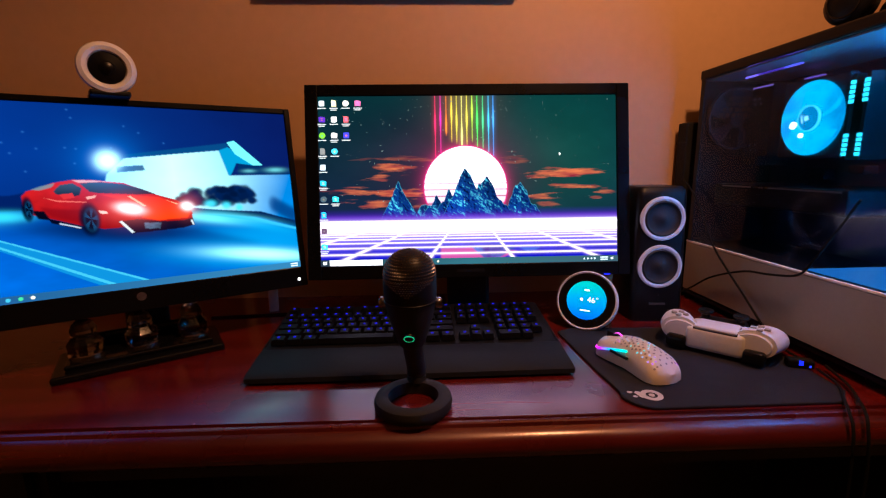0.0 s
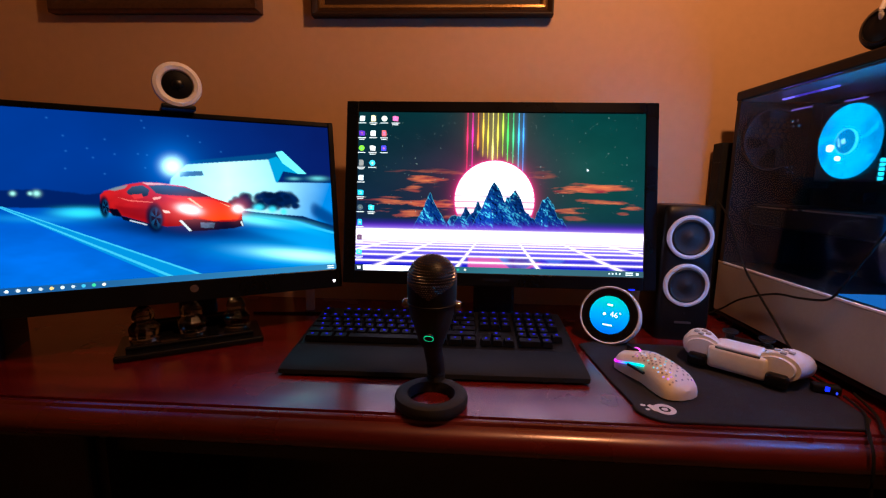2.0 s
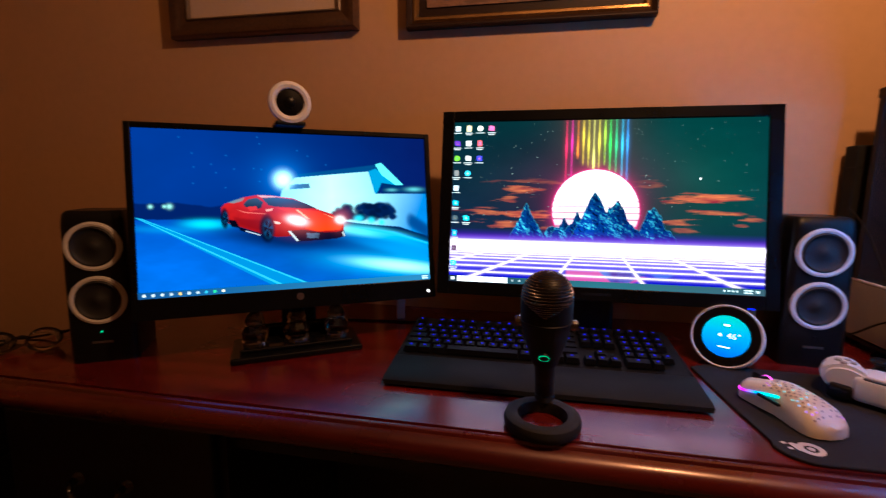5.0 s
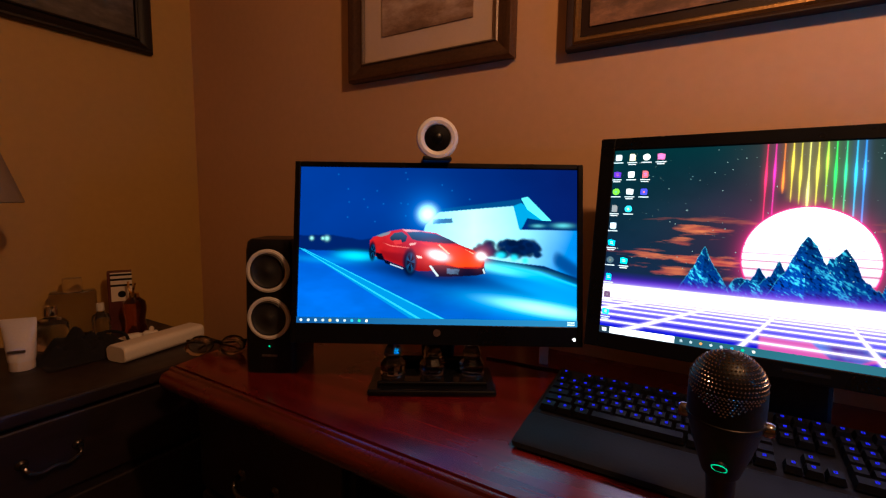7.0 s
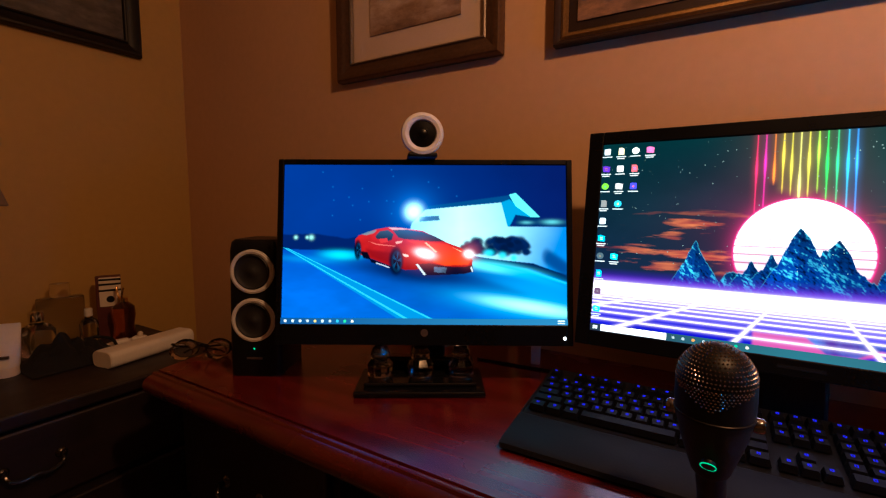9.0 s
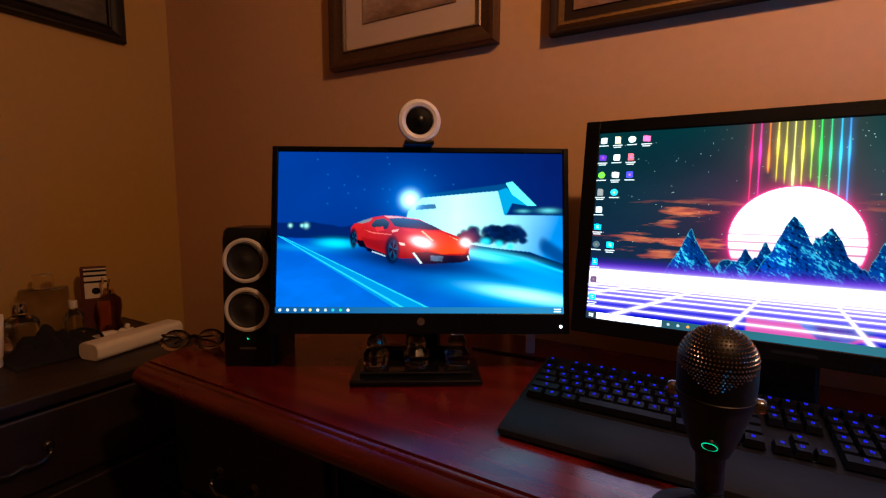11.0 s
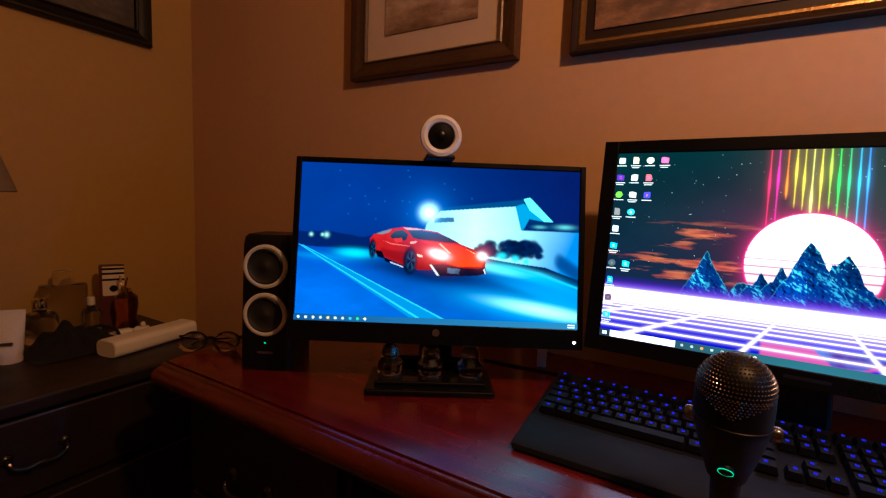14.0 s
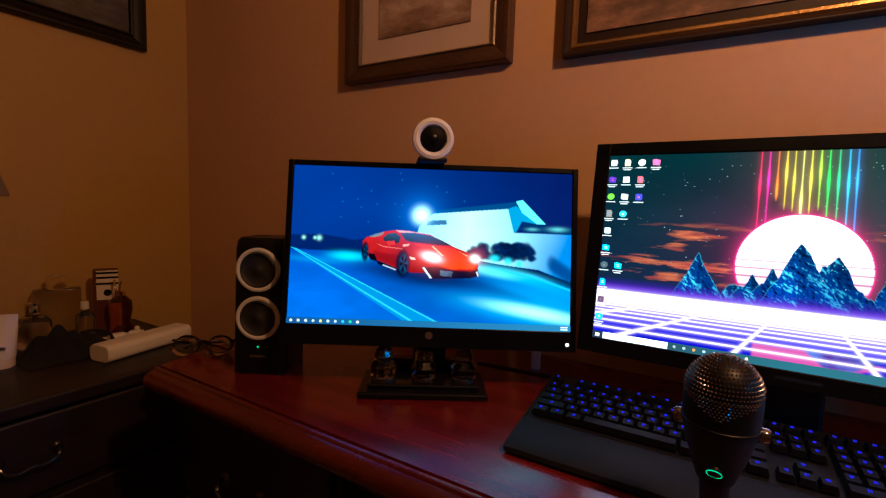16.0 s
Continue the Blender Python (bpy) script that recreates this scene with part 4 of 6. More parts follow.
# ---- speakers ----
def speaker(m, light, label):
    """A tapered two-cone desktop speaker, facing -y, its front bottom middle at the origin."""
    t = thing("speaker", label, "speaker", m, "desktop speakers")
    bm = bmesh.new()
    levels = [(0.0, 0.0455, 0.110), (0.02, 0.046, 0.110), (0.12, 0.0448, 0.108), (0.222, 0.0430, 0.104), (0.236, 0.0415, 0.100), (0.241, 0.038, 0.094)]
    rings = []
    for z, hw, d in levels:
        inset = 0.0 if z < 0.23 else 0.003 if z < 0.24 else 0.008
        rings.append([bm.verts.new((x, y, z)) for x, y in rounded(-hw, hw, inset + 0.02 * z, d, 0.011, 4)])
    for a, b in zip(rings, rings[1:]):
        for i in range(len(a)):
            bm.faces.new((a[i], a[(i + 1) % len(a)], b[(i + 1) % len(a)], b[i]))
    bm.faces.new(rings[0][::-1])
    bm.faces.new(rings[-1])
    part("cabinet", bm, M_BLACK, t, smooth=True)
    for z in (0.186, 0.101):
        face = Matrix.Translation((0, 0.02 * z - 0.0005, z)) @ Matrix.Rotation(radians(89), 4, "X")
        r = part("trim_ring", lathe([(0.0312, -0.002), (0.0316, 0.003), (0.035, 0.0042), (0.0382, 0.003), (0.0388, -0.002)], 44), M_SILVER, t, "pale silver ring round the cone", True, face)
        part("cone", lathe([(0.0313, 0.001), (0.029, 0.0035), (0.0265, 0.001), (0.024, -0.0006), (0.012, -0.0008), (0.006, 0.003), (0, 0.0045)], 40, Matrix.Translation((0, 0, 0.0012))), M_CONE, r, smooth=True)
    part("name_bar", box(-0.014, 0.014, -0.0008, 0.002, 0.031, 0.0345), M_PEWTER, t, "pale maker's mark")
    part("power_light", lathe([(0, 0), (0.0018, 0), (0.0012, 0.001), (0, 0.0012)], 10, Matrix.Translation((0, -0.0002, 0.050)) @ Matrix.Rotation(radians(90), 4, "X")), G_GREEN if light else M_BLACK, t, "tiny power light")
    part("knob", lathe([(0, 0), (0.007, 0), (0.0065, 0.008), (0, 0.009)], 20, Matrix.Translation((0.0440, 0.05, 0.17)) @ Matrix.Rotation(radians(90), 4, "Y")), M_BLACK, t, smooth=True)


speaker(pose(0.480, 0.846, 0.760, 0, 0, -4) @ Matrix.Scale(1.01, 4), False, "black two-cone speaker with silver rings beside the computer")
speaker(pose(-0.653, 0.634, 0.760, 0, 0, 29) @ Matrix.Scale(1.02, 4), True, "black two-cone speaker with a green light behind the monitor")


# ---- microphone ----
def microphone():
    t = thing("microphone", "black desktop microphone with a mesh grille on a ring base", "microphone", pose(0.045, 0.580, 0.760, 0, 0, -5) @ Matrix.Scale(0.975, 4))
    part("ring_base", lathe([(0.030, 0.001), (0.045, 0.0), (0.0472, 0.003), (0.0480, 0.009), (0.0462, 0.0145), (0.043, 0.0165), (0.035, 0.0165), (0.031, 0.0155), (0.0295, 0.009), (0.030, 0.001)], 56), M_MATT, t, "rubbery black ring base", True)
    part("stem", tube([(0, 0.040, 0.012), (0, 0.040, 0.03), (0, 0.028, 0.05), (0, 0.014, 0.066), (0, 0.003, 0.084)], 0.0125, 16), M_MATT, t, smooth=True)
    body = Matrix.Translation((0, 0, 0.079)) @ Matrix.Rotation(radians(3), 4, "X")
    part("body", lathe([(0, 0), (0.012, 0), (0.0155, 0.004), (0.0180, 0.012), (0.0225, 0.026), (0.0265, 0.040), (0.0290, 0.052), (0.0302, 0.058)], 48), M_MATT, t, "matt black tapering body", True, body)
    part("collar", lathe([(0.0302, 0.058), (0.0312, 0.0585), (0.0313, 0.0605), (0.0306, 0.061)], 48), M_BLACK, t, "thin black collar", True, body)
    # head: straight sides and a full dome, clothed in woven wire down to a pointed front
    prof = [(0.0306, 0.061), (0.0310, 0.075), (0.0308, 0.088)] + [(0.0308 * math.cos(radians(a)), 0.088 + 0.0315 * math.sin(radians(a))) for a in range(10, 91, 10)]
    g = part("head", lathe(prof, 56), M_BLACK, t, "dark domed head", True, body)
    bm = bmesh.new()
    rows = 22
    for r in range(rows):
        if r < 9:
            rad, z, tilt = 0.0310, 0.0665 + r * 0.0025, 0.0
        else:
            tilt = 84 * (r - 9) / (rows - 9)
            rad, z = 0.0310 * math.cos(radians(tilt)), 0.088 + 0.0317 * math.sin(radians(tilt))
        n = max(int(rad * 2 * math.pi / 0.0031), 5)
        for i in range(n):
            a = 2 * math.pi * (i + 0.5 * (r % 2)) / n
            off = abs(((a - 1.5 * math.pi + math.pi / 2) % math.pi) - math.pi / 2) / (math.pi / 2)
            if z < 0.070 + 0.024 * off:
                continue
            m = Matrix.Translation((rad * math.cos(a), rad * math.sin(a), z)) @ Matrix.Rotation(a, 4, "Z") @ Matrix.Rotation(radians(-tilt), 4, "Y")
            c = [(0, -0.0011, 0), (0, 0, 0.0011), (0, 0.0011, 0), (0, 0, -0.0011)]
            v = [bm.verts.new(m @ Vector(q)) for q in c]
            tip = bm.verts.new(m @ Vector((0.0009, 0, 0)))
            for k in range(4):
                bm.faces.new((v[k], v[(k + 1) % 4], tip))
    w = part("weave", bm, M_WEAVE, g, "woven metal grille")
    w["kind"] = "stuff"
    for s in (-1, 1):
        part("pivot_knob", lathe([(0, 0), (0.006, 0), (0.0065, 0.002), (0.0065, 0.006), (0.005, 0.008), (0, 0.0085)], 24, Matrix.Translation((s * 0.0290, 0, 0.055)) @ Matrix.Rotation(radians(90 * s), 4, "Y")), M_KNOB, t, "chrome pivot knob", True, body)
    face = body @ Matrix.Translation((0, -0.0236, 0.0195)) @ Matrix.Rotation(radians(126), 4, "X")
    b = part("mute_button", lathe([(0, 0.0005), (0.0050, 0.0008), (0.0056, 0), (0.0056, -0.004), (0, -0.004)], 28), M_BLACK, t, smooth=True, m=face)
    part("light_ring", lathe([(0.0058, 0.0005), (0.0062, 0.0005), (0.0062, -0.0003), (0.0058, -0.0003), (0.0058, 0.0005)], 36), G_GREEN, b, "glowing green ring")


microphone()


# ---- keyboard ----
def keyboard():
    t = thing("keyboard", "black full-size keyboard with blue-lit keys and a wrist rest", "keyboard", pose(-0.1815, 0.641, 0.760, 0, 0, 0.5) @ Matrix.Scale(0.976, 4))
    W = 0.457
    bm = bmesh.new()
    prof = [(0.0, 0.004), (0.002, 0.010), (0.010, 0.0135), (0.074, 0.0205), (0.080, 0.0185), (0.082, 0.0170), (0.228, 0.036), (0.233, 0.034), (0.234, 0.004)]
    a = [bm.verts.new((0, y, z)) for y, z in prof]
    b = [bm.verts.new((W, y, z)) for y, z in prof]
    for i in range(len(prof)):
        j = (i + 1) % len(prof)
        bm.faces.new((a[i], b[i], b[j], a[j]))
    bm.faces.new(a[::-1])
    bm.faces.new(b)
    bmesh.ops.bevel(bm, geom=[e for e in bm.edges if abs(e.verts[0].co.y - e.verts[1].co.y) + abs(e.verts[0].co.z - e.verts[1].co.z) > 1e-5 and abs(e.verts[0].co.x - e.verts[1].co.x) < 1e-6], offset=0.002, segments=2, affect="EDGES")
    part("chassis", bm, M_GREY, t, "dark grey chassis with its sloping wrist rest", True)
    for x in (0.05, W - 0.05):
        for y in (0.02, 0.214):
            part("foot", box(x - 0.015, x + 0.015, y - 0.006, y + 0.006, 0.0, 0.0045), M_CABLE, t)
    slope = math.atan2(0.0190, 0.146)
    deck = Matrix.Translation((0, 0.084, 0.0178)) @ Matrix.Rotation(slope, 4, "X")
    U = 0.0192
    rows = [
        [(1.25, 1), (1.25, 1), (1.25, 1), (6.25, 1), (1.25, 1), (1.25, 1), (1.25, 1), (1.25, 1), (0.25, 0), (1, 1), (1, 1), (1, 1), (0.25, 0), (2, 1), (1, 1)],
        [(2.25, 1)] + [(1, 1)] * 10 + [(2.75, 1), (0.25, 0), (1, 0), (1, 1), (1, 0), (0.25, 0)] + [(1, 1)] * 4,
        [(1.75, 1)] + [(1, 1)] * 11 + [(2.25, 1), (0.25, 0), (3, 0), (0.25, 0)] + [(1, 1)] * 3,
        [(1.5, 1)] + [(1, 1)] * 12 + [(1.5, 1), (0.25, 0)] + [(1, 1)] * 3 + [(0.25, 0)] + [(1, 1)] * 4,
        [(1, 1)] * 13 + [(2, 1), (0.25, 0)] + [(1, 1)] * 3 + [(0.25, 0)] + [(1, 1)] * 4,
        [(1, 1), (1, 0)] + [(1, 1)] * 4 + [(0.5, 0)] + [(1, 1)] * 4 + [(0.5, 0)] + [(1, 1)] * 4 + [(0.25, 0)] + [(1, 1)] * 3 + [(0.25, 0), (1, 1), (1, 1), (1, 1), (1, 1)],
    ]
    shapes, marks = {}, None
    rng = random.Random(3)
    for r, row in enumerate(rows):
        x, y = 0.008, 0.006 + (r + 0.5) * U + (0.006 if r == 5 else 0)
        for u, on in row:
            cx = x + u * U / 2
            x += u * U
            if not on or x > W - 0.002:
                continue
            m = deck @ Matrix.Translation((cx, y, 0.002))
            if u not in shapes:
                bm = bmesh.new()
                hw = u * U / 2
                lo = [bm.verts.new(q) for q in ((-hw + 0.0008, -0.0088, 0), (hw - 0.0008, -0.0088, 0), (hw - 0.0008, 0.0088, 0), (-hw + 0.0008, 0.0088, 0))]
                hi = [bm.verts.new(q) for q in ((-hw + 0.0030, -0.0062, 0.0085), (hw - 0.0030, -0.0062, 0.0085), (hw - 0.0030, 0.0068, 0.0085), (-hw + 0.0030, 0.0068, 0.0085))]
                bm.faces.new(hi)
                for i in range(4):
                    bm.faces.new((lo[i], lo[(i + 1) % 4], hi[(i + 1) % 4], hi[i]))
                key = shapes[u] = part("key", bm, M_KEY, t, m=m)
            else:
                key = share("key", shapes[u], t, m)
            if u == 6.25:
                continue
            lm = Matrix.Translation((rng.uniform(-0.0008, 0.0008), 0.0018, 0.0087))
            if marks is None:
                marks = part("legend", joined([rect(-0.0019, -0.0008, -0.0020, 0.0022), rect(-0.0008, 0.0018, 0.0012, 0.0022), rect(0.0008, 0.0018, -0.0020, 0.0012), rect(-0.0008, 0.0008, -0.0020, -0.0012)], 0), G_KEY, key, m=lm)
            else:
                share("legend", marks, key, lm)


keyboard()


# ---- computer ----
def ring_fan(parent, name, m, r, blade, frame_mat, blade_mat, n=9):
    f = part(name, lathe([(r * 1.02, -0.003), (r * 1.08, -0.003), (r * 1.08, 0.008), (r * 1.02, 0.008), (r * 1.02, -0.003)], 40), frame_mat, parent, smooth=True, m=m)
    part("hub", lathe([(0, 0.009), (r * 0.28, 0.008), (r * 0.32, 0.004), (r * 0.32, -0.008), (0, -0.008)], 28), blade, f, smooth=True)
    for i in range(n):
        bm = bmesh.new()
        cols = []
        for a, z in ((0, 0.006), (0.25, 0.003), (0.5, -0.001), (0.62, -0.004)):
            cols.append([bm.verts.new((q * r * math.cos(a * 1.15 - 0.25 * q), q * r * math.sin(a * 1.15 - 0.25 * q), z)) for q in (0.30, 0.55, 0.8, 1.0)])
        for a, b in zip(cols, cols[1:]):
            for k in range(3):
                bm.faces.new((a[k], a[k + 1], b[k + 1], b[k]))
        part("blade", bm, blade_mat, f, smooth=True, m=pose(0, 0, 0, 0, 0, 360 * i / n))
    return f


M_FANB = glow("fan_blade", (0.0, 0.50, 0.82), 1.0)


def computer():
    t = thing("computer_case", "white and black tower computer with a glass side and cyan fans", "computer", pose(0.617, 0.994, 0.760, 0, 0, 0.4) @ Matrix.Scale(0.99, 4))
    D, W, H = 0.45, 0.215, 0.466
    for x in (0.03, W - 0.03):
        for y in (-0.05, -D + 0.05):
            part("foot", lathe([(0, 0), (0.016, 0), (0.018, 0.012), (0, 0.012)], 16), M_BLACK, t, m=pose(x, y, 0))
    part("floor_panel", box(0, W, -D, 0, 0.012, 0.018), M_BLACK, t)
    part("lower_side_panel", box(-0.003, 0.0, -D, -0.001, 0.022, 0.122, 0.001), M_CASE, t, "off-white lower side panel")
    part("panel_lip", box(-0.0034, 0.001, -D, -0.001, 0.1225, 0.126), M_WHITE, t)
    part("top_panel", box(-0.004, W, -D, 0, 0.448, H, 0.003), M_BLACK, t)
    part("rear_panel", box(0, W, -0.006, 0, 0.018, 0.448), M_BLACK, t)
    part("rear_post", box(-0.004, 0.001, -0.018, -0.0062, 0.1265, 0.4475), M_BLACK, t)
    part("front_panel", box(-0.004, W, -D - 0.02, -D - 0.0005, 0.012, H, 0.004), M_CASE, t)
    part("far_side_panel", box(W - 0.004, W, -D, -0.0065, 0.018, 0.4475), M_BOARD, t)
    g = part("glass_panel", box(-0.004, -0.0005, -D + 0.001, -0.019, 0.127, 0.447), M_PCGLASS, t, "tinted glass side panel")
    g.visible_shadow = False
    part("power_shroud", box(0.002, W - 0.0045, -D + 0.004, -0.007, 0.118, 0.1235), M_GREY, t)
    part("board_tray", box(0.165, 0.170, -D + 0.05, -0.007, 0.1238, 0.447), M_BOARD, t)
    b = part("motherboard", box(0.160, 0.1645, -0.26, -0.01, 0.17, 0.43), M_BOARD, t, "black circuit board")
    part("rear_port_cover", box(0.09, 0.1595, -0.05, -0.012, 0.28, 0.42, 0.003), M_GREY, b)
    for i, (y, z, h) in enumerate(((-0.075, 0.30, 0.05), (-0.085, 0.41, 0.012), (-0.13, 0.255, 0.02), (-0.235, 0.20, 0.03), (-0.20, 0.265, 0.014))):
        part("heat_sink", box(0.135, 0.1595, y - 0.03, y, z, z + h, 0.002), M_PEWTER if i % 2 else M_GREY, b)
    card = part("graphics_card", box(0.045, 0.1595, -0.30, -0.008, 0.205, 0.245, 0.004), M_BLACK, t, "black graphics card with a pale edge line")
    part("edge_line", box(0.0435, 0.0448, -0.29, -0.03, 0.240, 0.2425), M_PEWTER, card)
    for y in (-0.07, -0.15, -0.23):
        part("card_fan", lathe([(0, -0.003), (0.035, -0.003), (0.036, 0), (0, 0)], 24), M_GREY, card, m=pose(0.10, y, 0.2045))
    # cooler with its glowing fan, facing the glass
    side = Matrix.Rotation(radians(-90), 4, "Y")
    c = part("cpu_cooler", box(0.085, 0.1595, -0.248, -0.140, 0.298, 0.412, 0.004), M_GREY, t, "processor cooler with a glowing cyan fan")
    part("cooler_bracket", box(0.070, 0.0845, -0.2505, -0.130, 0.292, 0.418, 0.003), M_BOARD, c)
    disc = Matrix.Translation((0.0675, -0.195, 0.355)) @ side
    part("glow_disc", lathe([(0, 0), (0.0585, 0), (0.0585, 0.002), (0, 0.002)], 48), glow_ramp("fan_glow", [(0.0, (0.0, 0.26, 0.55)), (0.4, (0.0, 0.52, 0.85)), (0.7, (0.0, 0.46, 0.8)), (1.0, (0.0, 0.30, 0.66))], 1, 1.0, 1.0, 3), c, "glowing cyan fan disc", m=disc)
    for i in range(7):
        bm = bmesh.new()
        cols = [[bm.verts.new((q * math.cos(a + q * 9), q * math.sin(a + q * 9), 0.0045 - 0.003 * j)) for q in (0.022, 0.036, 0.048, 0.0565)] for j, a in enumerate((0, 0.28))]
        for k in range(3):
            bm.faces.new((cols[0][k], cols[0][k + 1], cols[1][k + 1], cols[1][k]))
        part("blade", bm, M_FANB, c, m=disc @ pose(0, 0, 0, 0, 0, 360 * i / 7))
    part("hub", lathe([(0, 0.008), (0.016, 0.008), (0.019, 0.005), (0.019, 0.0022), (0, 0.0022)], 32), glow("fan_hub", (0.0, 0.22, 0.48)), c, smooth=True, m=disc)
    part("hub_mark", joined([rect(-0.004, 0.004, -0.004, 0.004), rect(-0.010, -0.007, -0.006, 0.008)], 0.0086), glow("fan_hub_mark", (0.25, 0.85, 1.0)), c, m=disc @ pose(0, 0, 0, 0, 0, 287))
    part("hub_rim", lathe([(0.019, 0.006), (0.0205, 0.006), (0.0205, 0.0022), (0.019, 0.0022), (0.019, 0.006)], 32), glow("fan_rim", (0.05, 0.75, 1.0)), c, m=disc)
    for a, r, s in ((107, 0.031, 0.0060), (155, 0.029, 0.0038)):
        part("bright_spot", lathe([(0, 0.006), (s, 0.006), (s, 0.0022), (0, 0.0022)], 16), glow("fan_spot", (0.6, 1.0, 1.0), 2.0), c, m=disc @ pose(r * math.cos(radians(a)), r * math.sin(radians(a)), 0))
    for y, z in ((-0.042, 0.405), (-0.056, 0.405), (-0.046, 0.395), (-0.060, 0.395), (-0.042, 0.318), (-0.056, 0.318), (-0.046, 0.308), (-0.060, 0.308)):
        part("screw", lathe([(0, 0.002), (0.0025, 0.002), (0.0035, 0), (0, 0)], 10), M_CHROME, b, m=Matrix.Translation((0.0825, y, z)) @ side)
    part("board_cover", box(0.083, 0.1595, -0.088, -0.034, 0.298, 0.43, 0.002), M_GREY, b)
    part("cover_line", box(0.0815, 0.0828, -0.087, -0.036, 0.4250, 0.4270), glow("board_line", (0.25, 0.15, 0.6), 0.6), b, "thin violet light line")
    # memory
    for y in (-0.2575, -0.2785):
        s = part("memory_stick", box(0.0705, 0.1595, y - 0.003, y + 0.003, 0.288, 0.412, 0.001), M_BLACK, t, "memory stick with a glowing cyan edge")
        for z0 in (0.294, 0.370):
            for k in range(5):
                part("light_bar", box(0.0682, 0.0704, y - 0.0032, y + 0.0032, z0 + 0.0068 * k, z0 + 0.0050 + 0.0068 * k), glow("memory_light", (0.03, 0.72, 0.95), 1.5), s)
    ring_fan(t, "rear_fan", Matrix.Translation((0.064, -0.022, 0.372)) @ Matrix.Rotation(radians(90), 4, "X"), 0.055, M_BOARD, M_BOARD, M_BOARD, 5)
    gr = part("fan_guard", joined([oval(0.012 * (i + 0.5 * (j % 2)), 0.0105 * j, 0.0045, 0.0045, 6) for i in range(-4, 5) for j in range(-4, 5) if (0.012 * i) ** 2 + (0.0105 * j) ** 2 < 0.0016 and j > -1], 0), M_BRONZE, t, "honeycomb fan guard", m=Matrix.Translation((0.064, -0.0305, 0.378)) @ Matrix.Rotation(radians(90), 4, "X"))
    gr["kind"] = "stuff"
    for z in (0.365, 0.225):
        f = part("front_fan", lathe([(0.050, -0.012), (0.062, -0.012), (0.062, 0.012), (0.050, 0.012), (0.050, -0.012)], 40), glow("front_fan_ring", (0.0, 0.22, 0.75), 9.0), t, "glowing blue front fan", m=Matrix.Translation((0.095, -D + 0.03, z)) @ Matrix.Rotation(radians(90), 4, "X"))
        part("hub", lathe([(0, 0.01), (0.02, 0.01), (0.02, -0.01), (0, -0.01)], 24), M_BLACK, f)
        for i in range(7):
            part("blade", box(0.02, 0.05, -0.008, 0.008, -0.001, 0.001), M_GREY, f, m=pose(0, 0, 0, 25, 0, 360 * i / 7))
    # Glowing sheet stands in for blue light falling on the shroud top.
    part("glow_strip", box(0.02, 0.15, -0.42, -0.275, 0.1237, 0.1250), glow("shroud_lit_glow", (0.02, 0.22, 0.65), 0.5), t, "glowing sheet standing in for blue light on the shroud")
    for y0, y1, c, s in ((-0.206, -0.173, (0.10, 0.12, 0.95), 1.0), (-0.171, -0.116, (0.07, 0.04, 0.50), 0.6), (-0.113, -0.084, (0.22, 0.16, 0.95), 1.0)):
        part("glow_strip", box(0.030, 0.034, y0, y1, 0.4365, 0.4390), glow("top_strip", c, s), t, "blue light strip under the top")
    part("glow_strip", box(0.12, 0.124, -0.150, -0.110, 0.4305, 0.4320), glow("inner_strip", (0.25, 0.16, 0.8), 0.6), t, "thin violet light strip")
    # Pale sheet added so the top's underside picks up the blue glow.
    part("top_glow_catcher", box(0.004, W - 0.006, -D + 0.004, -0.010, 0.4455, 0.4475), M_GLOW_CATCHER, t, "pale metal sheet added under the top to catch blue glow")
    # Added ring, kept out of view, that throws blue light on the case top.
    f = part("top_fill_fan", lathe([(0.046, -0.012), (0.060, -0.012), (0.060, 0.012), (0.046, 0.012), (0.046, -0.012)], 40), glow("top_fill_ring", (0.0, 0.30, 0.80), 14.0), t, "unseen blue fan ring added to light the case top", m=pose(0.10, -0.388, 0.428))
    part("hub", lathe([(0, 0.01), (0.02, 0.01), (0.02, -0.01), (0, -0.01)], 24), M_BLACK, f)
    for i in range(7):
        part("blade", box(0.02, 0.046, -0.008, 0.008, -0.001, 0.001), M_BOARD, f, m=pose(0, 0, 0, 25, 0, 360 * i / 7))


computer()


